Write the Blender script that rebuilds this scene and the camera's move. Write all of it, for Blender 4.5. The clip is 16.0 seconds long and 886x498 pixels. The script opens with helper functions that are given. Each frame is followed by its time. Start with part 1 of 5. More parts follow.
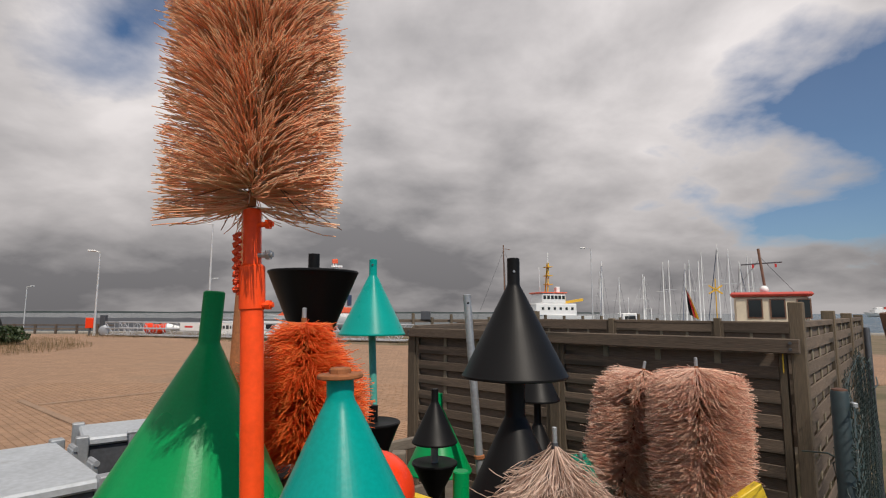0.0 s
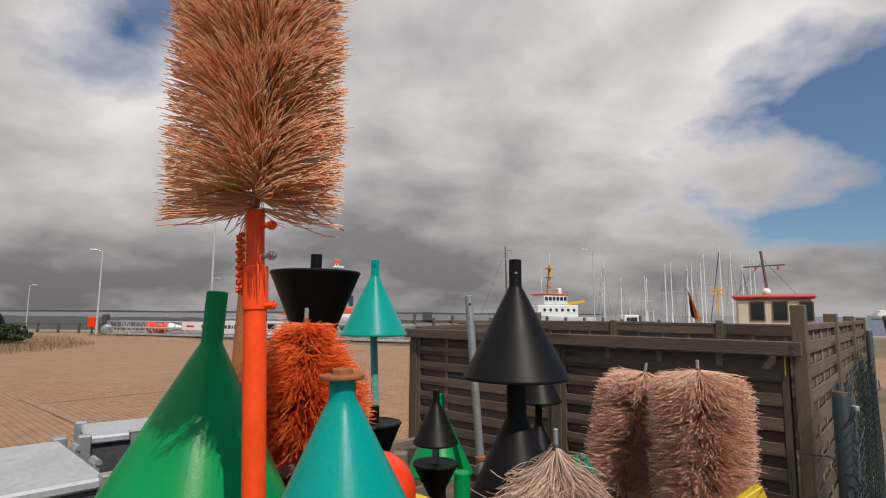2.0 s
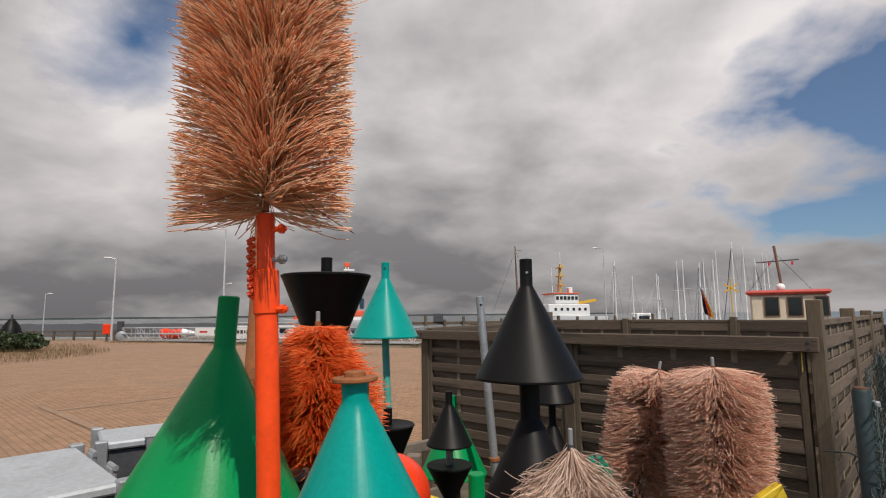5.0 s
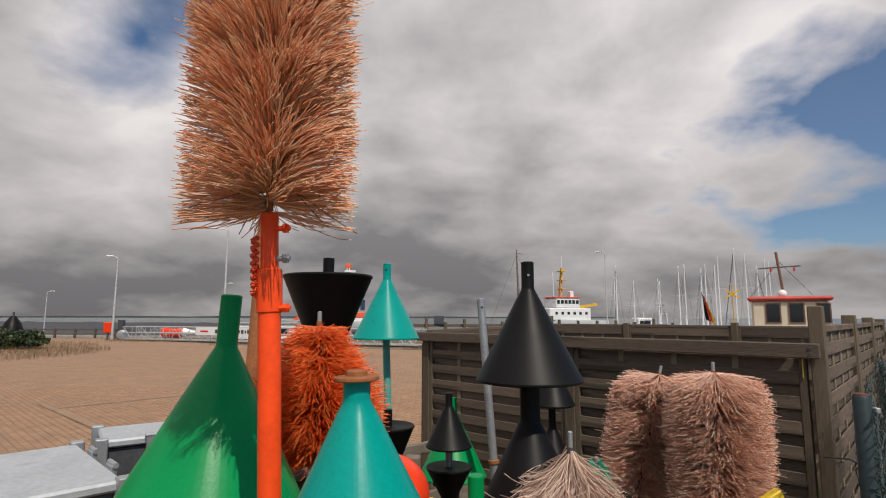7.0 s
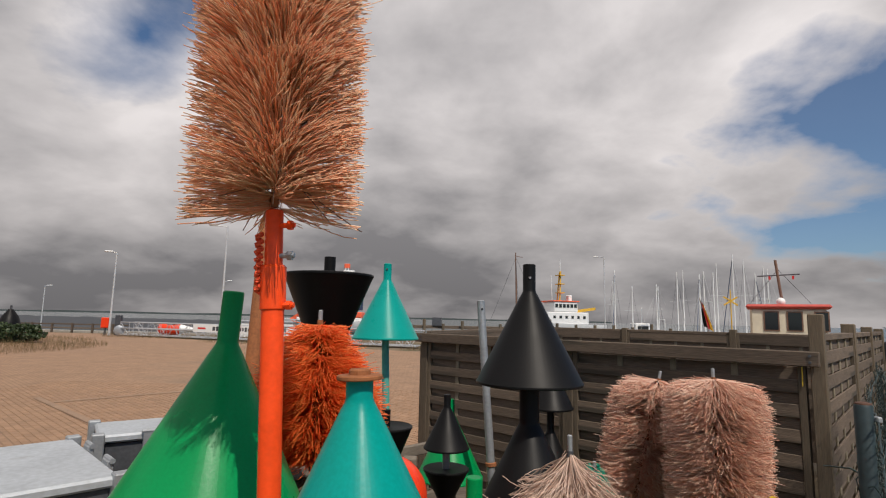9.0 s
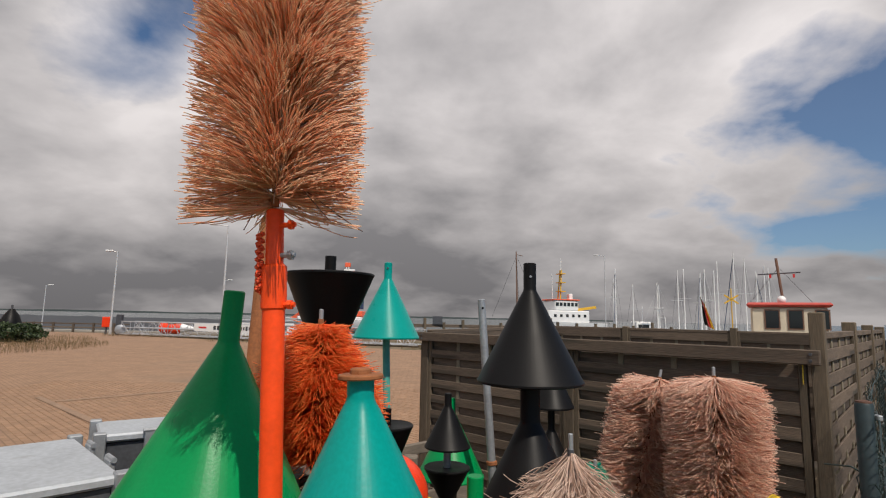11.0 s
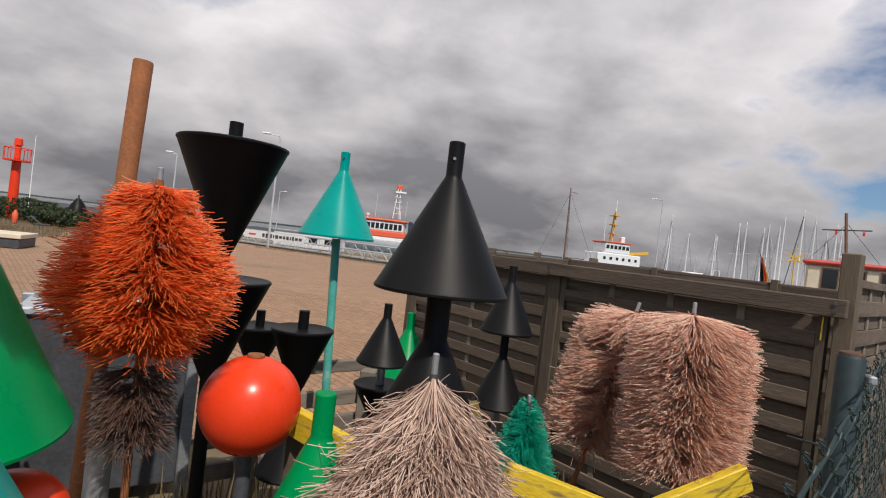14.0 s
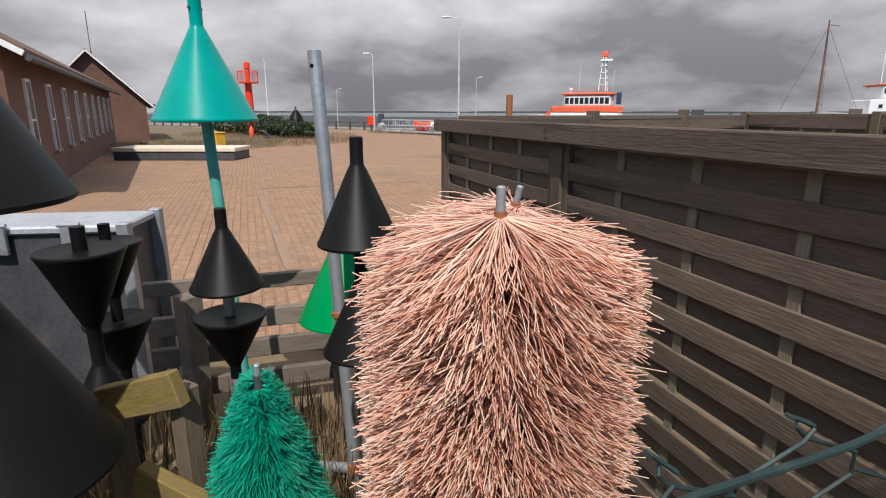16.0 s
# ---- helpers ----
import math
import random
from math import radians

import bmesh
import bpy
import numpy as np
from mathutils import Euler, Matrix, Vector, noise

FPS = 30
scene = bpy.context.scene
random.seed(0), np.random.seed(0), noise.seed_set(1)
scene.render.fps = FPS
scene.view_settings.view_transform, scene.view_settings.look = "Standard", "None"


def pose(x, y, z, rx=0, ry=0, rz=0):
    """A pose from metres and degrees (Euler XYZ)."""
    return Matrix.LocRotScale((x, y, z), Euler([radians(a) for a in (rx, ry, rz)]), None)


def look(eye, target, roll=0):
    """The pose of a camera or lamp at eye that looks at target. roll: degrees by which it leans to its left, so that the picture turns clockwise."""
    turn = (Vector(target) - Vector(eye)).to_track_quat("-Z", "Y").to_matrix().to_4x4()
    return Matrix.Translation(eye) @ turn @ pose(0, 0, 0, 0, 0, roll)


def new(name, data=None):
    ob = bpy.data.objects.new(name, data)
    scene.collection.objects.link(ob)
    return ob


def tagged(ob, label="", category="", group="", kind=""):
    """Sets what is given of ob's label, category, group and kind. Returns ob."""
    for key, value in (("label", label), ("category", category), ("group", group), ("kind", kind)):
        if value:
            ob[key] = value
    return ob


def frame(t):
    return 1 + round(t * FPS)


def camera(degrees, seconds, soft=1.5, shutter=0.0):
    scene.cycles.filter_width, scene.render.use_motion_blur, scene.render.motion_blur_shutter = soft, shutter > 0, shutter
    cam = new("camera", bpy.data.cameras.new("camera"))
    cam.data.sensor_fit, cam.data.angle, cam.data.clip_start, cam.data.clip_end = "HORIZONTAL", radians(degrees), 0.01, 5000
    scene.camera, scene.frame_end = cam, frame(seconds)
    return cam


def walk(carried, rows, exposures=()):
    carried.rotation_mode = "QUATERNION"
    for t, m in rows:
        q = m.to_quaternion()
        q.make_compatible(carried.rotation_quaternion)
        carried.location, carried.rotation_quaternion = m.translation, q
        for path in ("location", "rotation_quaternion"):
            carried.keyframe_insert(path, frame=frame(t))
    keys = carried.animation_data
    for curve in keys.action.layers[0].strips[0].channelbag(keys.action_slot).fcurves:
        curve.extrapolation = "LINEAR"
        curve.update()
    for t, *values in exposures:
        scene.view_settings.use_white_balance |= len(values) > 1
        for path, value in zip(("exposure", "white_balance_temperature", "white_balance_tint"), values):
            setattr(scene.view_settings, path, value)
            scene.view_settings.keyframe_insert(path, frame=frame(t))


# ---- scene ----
cam = camera(79.0, 16.0, soft=1.15)
PATH = [
    (0, (0.046, 0.053, 1.995), (0.014, 2.039, 2.231), 0.1),
    (0.5, (0.046, 0.049, 1.995), (0.013, 2.035, 2.231), 0.0),
    (1, (0.042, 0.06, 1.997), (0.007, 2.046, 2.227), 0.1),
    (1.5, (0.046, 0.051, 1.997), (0.008, 2.037, 2.229), 0.2),
    (2, (0.045, 0.048, 1.996), (0.006, 2.033, 2.235), 0.4),
    (2.5, (0.047, 0.054, 1.995), (0.006, 2.039, 2.231), 0.1),
    (3, (0.046, 0.054, 1.994), (0.003, 2.04, 2.232), -0.2),
    (3.5, (0.044, 0.058, 1.992), (-0.005, 2.043, 2.233), -0.2),
    (4, (0.044, 0.059, 1.994), (-0.02, 2.044, 2.237), -0.4),
    (6.5, (0.042, 0.045, 1.995), (-0.037, 2.029, 2.241), -0.6),
    (7, (0.041, 0.048, 1.991), (-0.039, 2.03, 2.244), 0.1),
    (7.5, (0.035, 0.049, 1.99), (-0.047, 2.03, 2.248), 1.0),
    (8, (0.03, 0.05, 1.99), (-0.052, 2.032, 2.249), 1.3),
    (8.5, (0.022, 0.057, 1.989), (-0.053, 2.04, 2.244), 1.4),
    (9, (0.027, 0.053, 1.988), (-0.05, 2.035, 2.247), 1.2),
    (11.5, (0.027, 0.051, 1.989), (-0.052, 2.034, 2.243), 1.1),
    (12, (0.032, 0.032, 1.988), (-0.054, 2.014, 2.242), 1.4),
    (12.5, (0.022, 0.01, 1.959), (-0.019, 1.994, 2.21), 1.1),
    (13, (0.207, 0.155, 1.93), (0.072, 2.141, 2.127), -0.4),
    (13.4, (0.392, 0.301, 1.939), (0.16, 2.285, 2.043), 1.3),
    (13.5, (0.423, 0.337, 1.956), (0.179, 2.32, 2.036), 1.3),
    (13.7, (0.498, 0.483, 1.909), (0.228, 2.464, 1.974), 1.1),
    (14, (0.587, 0.649, 1.877), (0.331, 2.633, 1.858), 6.7),
    (14.1, (0.627, 0.7, 1.883), (0.378, 2.684, 1.845), 6.7),
    (14.3, (0.734, 0.863, 1.885), (0.49, 2.847, 1.813), 7.3),
    (14.5, (0.878, 0.974, 1.877), (0.624, 2.956, 1.804), 7.3),
    (14.7, (1.041, 1.107, 1.869), (0.802, 3.092, 1.801), 7.4),
    (15, (1.216, 1.339, 1.912), (1.018, 3.325, 1.779), 9.5),
    (15.2, (1.333, 1.517, 1.879), (1.161, 3.504, 1.729), 9.5),
    (15.4, (1.45, 1.735, 1.872), (1.258, 3.715, 1.667), 7.9),
    (15.5, (1.488, 1.824, 1.881), (1.285, 3.797, 1.628), 8.2),
    (15.6, (1.552, 1.908, 1.897), (1.289, 3.865, 1.58), 8.2),
    (15.8, (1.679, 2.01, 1.878), (1.08, 3.881, 1.501), 4.3),
    (16, (1.762, 2.189, 1.881), (0.815, 3.88, 1.388), 0.1),
]
walk(cam, [(t, look(eye, target, roll)) for t, eye, target, roll in PATH],
     exposures=[(0, -0.15, 6500, 10), (11.8, -0.16, 6500, 10), (12.5, -0.20, 6500, 10), (13.2, -0.13, 6420, 10), (14.6, 0.0, 6220, 10), (15.5, -0.02, 6180, 10), (16, 0.22, 6080, 10)])

# ---- world and sun ----
SUN_AZ, SUN_EL = 153.0, 52.0      # degrees from +y clockwise, above the horizon
world = bpy.data.worlds.new("world")
scene.world = world
world.use_nodes = True


def cloud_sky(tree):
    n, l = tree.nodes, tree.links
    n.clear()
    out = n.new("ShaderNodeOutputWorld")
    bg = n.new("ShaderNodeBackground")
    sky = n.new("ShaderNodeTexSky")
    sky.sky_type = "NISHITA"
    sky.sun_disc = False
    sky.sun_elevation = radians(SUN_EL)
    sky.sun_rotation = radians(SUN_AZ)
    sky.air_density, sky.dust_density = 1.0, 0.6
    co = n.new("ShaderNodeTexCoord")
    sep = n.new("ShaderNodeSeparateXYZ")
    l.new(co.outputs["Generated"], sep.inputs[0])

    def math_(op, a, b=None, clamp=False):
        m = n.new("ShaderNodeMath")
        m.operation, m.use_clamp = op, clamp
        for i, v in enumerate((a, b)):
            if v is None:
                continue
            if isinstance(v, (int, float)):
                m.inputs[i].default_value = v
            else:
                l.new(v, m.inputs[i])
        return m.outputs[0]

    # the cloud deck: the direction laid onto a flat layer overhead
    up = math_("MAXIMUM", sep.outputs["Z"], 0.0)
    den = math_("ADD", up, 0.34)
    comb = n.new("ShaderNodeCombineXYZ")
    l.new(math_("DIVIDE", sep.outputs["X"], den), comb.inputs[0])
    l.new(math_("DIVIDE", sep.outputs["Y"], den), comb.inputs[1])
    comb.inputs[2].default_value = 3.7

    def noise_(scale, detail, rough, dist):
        t = n.new("ShaderNodeTexNoise")
        l.new(comb.outputs[0], t.inputs["Vector"])
        t.inputs["Scale"].default_value = scale
        t.inputs["Detail"].default_value = detail
        t.inputs["Roughness"].default_value = rough
        t.inputs["Distortion"].default_value = dist
        return t.outputs["Fac"]

    big, mid = noise_(1.0, 4, 0.45, 0.2), noise_(2.6, 8, 0.52, 0.15)
    shade = math_("ADD", math_("MULTIPLY", big, 0.5), math_("MULTIPLY", mid, 0.5))
    ramp = n.new("ShaderNodeValToRGB")
    l.new(shade, ramp.inputs[0])
    e = ramp.color_ramp.elements
    e[0].position, e[0].color = 0.38, (0.40, 0.385, 0.395, 1)
    e[1].position, e[1].color = 0.63, (1.10, 1.035, 1.02, 1)
    # greyer bases low over the sea, brighter overhead
    low = n.new("ShaderNodeMapRange")
    l.new(up, low.inputs["Value"])
    low.inputs["From Min"].default_value, low.inputs["From Max"].default_value = 0.0, 0.42
    low.inputs["To Min"].default_value, low.inputs["To Max"].default_value = 0.455, 1.0
    dark = n.new("ShaderNodeMix")
    dark.data_type, dark.blend_type = "RGBA", "MULTIPLY"
    dark.inputs["Factor"].default_value = 1.0
    l.new(ramp.outputs[0], dark.inputs["A"])
    cg = n.new("ShaderNodeCombineColor")
    for s in cg.inputs:
        l.new(low.outputs[0], s)
    l.new(cg.outputs[0], dark.inputs["B"])
    # cover: broken towards the east, closed elsewhere
    east = math_("ADD", math_("MULTIPLY", sep.outputs["X"], 0.78), math_("MULTIPLY", sep.outputs["Y"], -0.62))
    gap = n.new("ShaderNodeMapRange")
    l.new(math_("SUBTRACT", math_("ADD", math_("ADD", east, 0.135), math_("MULTIPLY", math_("SUBTRACT", mid, 0.5), 0.85)), math_("MULTIPLY", math_("MAXIMUM", math_("SUBTRACT", up, 0.30), 0.0), 1.7)), gap.inputs["Value"])
    low_deck = math_("MULTIPLY", math_("MAXIMUM", math_("SUBTRACT", 0.13, up), 0.0), 3.0)
    l.new(math_("SUBTRACT", gap.inputs["Value"].links[0].from_socket, low_deck), gap.inputs["Value"])
    gap.inputs["From Min"].default_value, gap.inputs["From Max"].default_value = -0.07, 0.07
    gap.inputs["To Min"].default_value, gap.inputs["To Max"].default_value = 1.0, 0.04
    hole = n.new("ShaderNodeVectorMath")
    hole.operation = "DISTANCE"
    l.new(co.outputs["Generated"], hole.inputs[0])
    hole.inputs[1].default_value = (-0.497, 0.757, 0.424)
    rim = n.new("ShaderNodeMapRange")
    l.new(math_("ADD", hole.outputs["Value"], math_("MULTIPLY", math_("SUBTRACT", mid, 0.5), 0.35)), rim.inputs["Value"])
    rim.inputs["From Min"].default_value, rim.inputs["From Max"].default_value = 0.01, 0.13
    cover = math_("MULTIPLY", gap.outputs[0], rim.outputs[0], True)
    blue = n.new("ShaderNodeMix")
    blue.data_type = "RGBA"
    skyk = n.new("ShaderNodeMix")
    skyk.data_type, skyk.blend_type = "RGBA", "MULTIPLY"
    skyk.inputs["Factor"].default_value = 1.0
    l.new(sky.outputs[0], skyk.inputs["A"])
    skyk.inputs["B"].default_value = (0.066, 0.080, 0.094, 1)
    l.new(cover, blue.inputs["Factor"])
    l.new(skyk.outputs["Result"], blue.inputs["A"])
    l.new(dark.outputs["Result"], blue.inputs["B"])
    l.new(blue.outputs["Result"], bg.inputs["Color"])
    bg.inputs["Strength"].default_value = 0.95
    l.new(bg.outputs[0], out.inputs[0])


cloud_sky(world.node_tree)
lamp = bpy.data.lights.new("sun", "SUN")
lamp.energy, lamp.angle, lamp.color = 4.15, radians(0.6), (1.0, 0.905, 0.79)
sun = new("sun", lamp)
sun.matrix_world = look((30 * math.sin(radians(SUN_AZ)), 30 * math.cos(radians(SUN_AZ)), 40), (0, 0, 40 - 30 * math.tan(radians(SUN_EL))))

# ---- materials ----


def mat(name, base, rough=0.5, metal=0.0, grain=60.0, amount=0.25, stain=None, stain_at=0.62, stain_scale=4.0, bump=0.1, stretch=(1, 1, 1), vary=0.0, spec=0.5, translucent=0.0):
    """A surface with fine grain, broad stains, relief and, per object, a slight shift of tone."""
    m = bpy.data.materials.new(name)
    m.use_nodes = True
    n, l = m.node_tree.nodes, m.node_tree.links
    b = n["Principled BSDF"]
    b.inputs["Metallic"].default_value = metal
    b.inputs["Specular IOR Level"].default_value = spec
    co = n.new("ShaderNodeTexCoord")
    mp = n.new("ShaderNodeMapping")
    mp.inputs["Scale"].default_value = stretch
    l.new(co.outputs["Object"], mp.inputs[0])
    fine = n.new("ShaderNodeTexNoise")
    fine.inputs["Scale"].default_value, fine.inputs["Detail"].default_value = grain, 5
    l.new(mp.outputs[0], fine.inputs["Vector"])
    wide = n.new("ShaderNodeTexNoise")
    wide.inputs["Scale"].default_value, wide.inputs["Detail"].default_value = stain_scale, 4
    l.new(mp.outputs[0], wide.inputs["Vector"])
    hsv = n.new("ShaderNodeHueSaturation")
    hsv.inputs["Color"].default_value = (*base, 1)
    add = n.new("ShaderNodeMath")
    add.operation = "ADD"
    l.new(fine.outputs["Fac"], add.inputs[0])
    l.new(wide.outputs["Fac"], add.inputs[1])
    rng = n.new("ShaderNodeMapRange")
    l.new(add.outputs[0], rng.inputs["Value"])
    rng.inputs["From Min"].default_value, rng.inputs["From Max"].default_value = 0.6, 1.4
    rng.inputs["To Min"].default_value, rng.inputs["To Max"].default_value = 1 - amount, 1 + amount
    val = rng.outputs[0]
    if vary:
        info = n.new("ShaderNodeObjectInfo")
        r2 = n.new("ShaderNodeMapRange")
        l.new(info.outputs["Random"], r2.inputs["Value"])
        r2.inputs["To Min"].default_value, r2.inputs["To Max"].default_value = 1 - vary, 1 + vary
        mul = n.new("ShaderNodeMath")
        mul.operation = "MULTIPLY"
        l.new(val, mul.inputs[0])
        l.new(r2.outputs[0], mul.inputs[1])
        val = mul.outputs[0]
    l.new(val, hsv.inputs["Value"])
    colour = hsv.outputs[0]
    if stain:
        mix = n.new("ShaderNodeMix")
        mix.data_type = "RGBA"
        sr = n.new("ShaderNodeMapRange")
        l.new(wide.outputs["Fac"], sr.inputs["Value"])
        sr.inputs["From Min"].default_value, sr.inputs["From Max"].default_value = stain_at, stain_at + 0.12
        l.new(sr.outputs[0], mix.inputs["Factor"])
        l.new(colour, mix.inputs["A"])
        mix.inputs["B"].default_value = (*stain, 1)
        colour = mix.outputs["Result"]
    l.new(colour, b.inputs["Base Color"])
    rr = n.new("ShaderNodeMapRange")
    l.new(wide.outputs["Fac"], rr.inputs["Value"])
    rr.inputs["To Min"].default_value, rr.inputs["To Max"].default_value = max(0.02, rough - 0.1), min(1, rough + 0.1)
    l.new(rr.outputs[0], b.inputs["Roughness"])
    if bump:
        bp = n.new("ShaderNodeBump")
        bp.inputs["Strength"].default_value, bp.inputs["Distance"].default_value = bump, 0.004
        l.new(fine.outputs["Fac"], bp.inputs["Height"])
        l.new(bp.outputs[0], b.inputs["Normal"])
    return m


def fibre(name, root, tip, rough=0.42, vary=0.3):
    """Bristles: each strand has its own tone, by Random Per Island."""
    m = bpy.data.materials.new(name)
    m.use_nodes = True
    n, l = m.node_tree.nodes, m.node_tree.links
    b = n["Principled BSDF"]
    g = n.new("ShaderNodeNewGeometry")
    ramp = n.new("ShaderNodeValToRGB")
    l.new(g.outputs["Random Per Island"], ramp.inputs[0])
    e = ramp.color_ramp.elements
    e[0].color, e[1].color = (*root, 1), (*tip, 1)
    e[0].position, e[1].position = 0.0, 1.0
    l.new(ramp.outputs[0], b.inputs["Base Color"])
    b.inputs["Roughness"].default_value = rough
    b.inputs["Specular IOR Level"].default_value = 0.6
    # thin nylon lets part of the light through
    tr = n.new("ShaderNodeBsdfTranslucent")
    l.new(ramp.outputs[0], tr.inputs["Color"])
    mx = n.new("ShaderNodeMixShader")
    mx.inputs[0].default_value = 0.30
    l.new(b.outputs[0], mx.inputs[1])
    l.new(tr.outputs[0], mx.inputs[2])
    l.new(mx.outputs[0], n["Material Output"].inputs[0])
    return m


M = {}
M["black"] = mat("black_plastic", (0.006, 0.006, 0.0065), 0.46, spec=0.15, grain=140, amount=0.3, stain=(0.018, 0.017, 0.016), stain_at=0.68, stain_scale=5, bump=0.03)
M["teal"] = mat("teal_plastic", (0.0, 0.255, 0.220), 0.30, spec=0.16, grain=120, amount=0.14, stain=(0.0, 0.31, 0.265), stain_at=0.7, stain_scale=6, bump=0.05)
M["teal_old"] = mat("faded_teal_paint", (0.08, 0.36, 0.30), 0.6, grain=80, amount=0.25, stain=(0.25, 0.42, 0.36), stain_scale=9, bump=0.2)
M["green"] = mat("green_plastic", (0.0, 0.215, 0.060), 0.30, spec=0.16, grain=120, amount=0.14, stain=(0.0, 0.24, 0.08), stain_at=0.7, stain_scale=5, bump=0.05)
M["red"] = mat("orange_red_plastic", (0.74, 0.048, 0.012), 0.3, spec=0.3, grain=90, amount=0.1, stain=(0.6, 0.08, 0.03), stain_at=0.68, stain_scale=8, bump=0.05)
M["orange_paint"] = mat("orange_paint", (0.86, 0.075, 0.012), 0.38, spec=0.25, grain=70, amount=0.14, stain=(0.55, 0.05, 0.01), stain_at=0.64, stain_scale=10, bump=0.15)
M["rust"] = mat("rusty_steel", (0.26, 0.095, 0.033), 0.8, metal=0.1, grain=90, amount=0.4, stain=(0.33, 0.12, 0.03), stain_scale=10, bump=0.4)
M["zinc"] = mat("galvanised_steel", (0.34, 0.36, 0.38), 0.5, metal=0.6, grain=50, amount=0.2, stain=(0.23, 0.23, 0.22), stain_scale=8, bump=0.1)
M["zinc_box"] = mat("weathered_zinc_sheet", (0.40, 0.43, 0.46), 0.55, metal=0.35, grain=35, amount=0.22, stain=(0.25, 0.25, 0.25), stain_scale=3, bump=0.15)
M["dark_steel"] = mat("dark_steel", (0.07, 0.075, 0.085), 0.55, metal=0.3, grain=40, amount=0.35, stain=(0.12, 0.09, 0.07), stain_scale=5, bump=0.2)
M["wood"] = mat("weathered_wood", (0.108, 0.080, 0.058), 0.85, grain=38, amount=0.5, stain=(0.050, 0.040, 0.029), stain_at=0.58, stain_scale=2.6, bump=0.6, stretch=(0.35, 4, 4), vary=0.28)
M["wood_post"] = mat("weathered_post_wood", (0.106, 0.081, 0.054), 0.85, grain=38, amount=0.4, stain=(0.062, 0.058, 0.044), stain_at=0.58, stain_scale=2.6, bump=0.6, stretch=(4, 4, 0.35), vary=0.2)
M["old_rail"] = mat("grey_rail_wood", (0.16, 0.135, 0.11), 0.9, grain=30, amount=0.4, stain=(0.12, 0.10, 0.08), stain_scale=3, bump=0.5, stretch=(0.5, 4, 4), vary=0.2)
M["yellow"] = mat("yellow_painted_board", (0.60, 0.42, 0.02), 0.6, grain=45, amount=0.25, stain=(0.20, 0.14, 0.05), stain_at=0.57, stain_scale=11, bump=0.35, stretch=(0.6, 3, 3))
M["cap_rust"] = mat("dark_rust", (0.085, 0.042, 0.028), 0.85, metal=0.2, grain=90, amount=0.5, stain=(0.16, 0.06, 0.025), stain_scale=14, bump=0.4)
# dirty yellow boards at the back: base colour also darkened to stand for shade
M["old_yellow_shaded"] = mat("shaded_dirty_yellow_board", (0.18, 0.13, 0.035), 0.75, grain=45, amount=0.35, stain=(0.14, 0.11, 0.05), stain_at=0.52, stain_scale=8, bump=0.4, stretch=(0.6, 3, 3))
M["wire"] = mat("green_coated_wire", (0.008, 0.024, 0.023), 0.55, grain=200, amount=0.4, stain=(0.03, 0.05, 0.048), stain_at=0.6, stain_scale=30, bump=0.1)
M["wire_post"] = mat("green_coated_post", (0.014, 0.028, 0.032), 0.55, grain=60, amount=0.35, stain=(0.10, 0.11, 0.11), stain_at=0.66, stain_scale=14, bump=0.2)
M["stone_warm"] = mat("warm_kerb_stone", (0.25, 0.165, 0.11), 0.9, grain=20, amount=0.3, stain=(0.20, 0.15, 0.11), stain_scale=2, bump=0.3)
M["paver"] = mat("paving_brick", (0.264, 0.16, 0.096), 0.9, grain=40, amount=0.3, stain=(0.20, 0.14, 0.10), stain_at=0.6, stain_scale=5, bump=0.3, vary=0.11)
M["stone"] = mat("concrete", (0.30, 0.28, 0.25), 0.9, grain=30, amount=0.3, stain=(0.18, 0.17, 0.15), stain_scale=2, bump=0.4)
M["white"] = mat("white_paint", (0.72, 0.72, 0.71), 0.45, grain=10, amount=0.08, stain=(0.55, 0.52, 0.48), stain_at=0.66, stain_scale=1.2, bump=0.03)
M["cream"] = mat("cream_paint", (0.62, 0.55, 0.42), 0.5, grain=10, amount=0.1, bump=0.03)
M["red_roof"] = mat("red_roof_paint", (0.48, 0.07, 0.055), 0.5, grain=10, amount=0.2, bump=0.05)
M["orange_ship"] = mat("ship_orange", (0.75, 0.12, 0.05), 0.45, grain=6, amount=0.1, bump=0.02)
M["yellow_steel"] = mat("crane_yellow", (0.62, 0.36, 0.03), 0.5, grain=6, amount=0.15, bump=0.02)
M["navy"] = mat("dark_blue_paint", (0.02, 0.04, 0.09), 0.5, grain=6, amount=0.2, bump=0.02)
# post wood lightened in colour so shadowed battens look sunlit
M["batten"] = mat("lit_batten_wood", (0.20, 0.17, 0.12), 0.85, grain=38, amount=0.35, stain=(0.12, 0.11, 0.07), stain_at=0.6, stain_scale=3, bump=0.5, stretch=(4, 4, 0.35), vary=0.2)
M["pane"] = mat("old_window_pane", (0.02, 0.02, 0.022), 0.35, grain=3, amount=0.2, bump=0.0, spec=0.2)
M["glass"] = mat("dark_window_glass", (0.015, 0.018, 0.022), 0.08, grain=3, amount=0.1, bump=0.0)
M["alu"] = mat("aluminium", (0.50, 0.51, 0.53), 0.45, metal=0.7, grain=10, amount=0.15, bump=0.03)
M["mast"] = mat("mast_metal", (0.55, 0.55, 0.55), 0.5, metal=0.4, grain=3, amount=0.15, bump=0.0)
M["mast_wood"] = mat("mast_wood", (0.16, 0.085, 0.055), 0.6, grain=4, amount=0.25, bump=0.05)
M["brick"] = mat("brick_wall", (0.135, 0.072, 0.052), 0.9, grain=7, amount=0.3, stain=(0.13, 0.075, 0.06), stain_scale=0.6, bump=0.3)
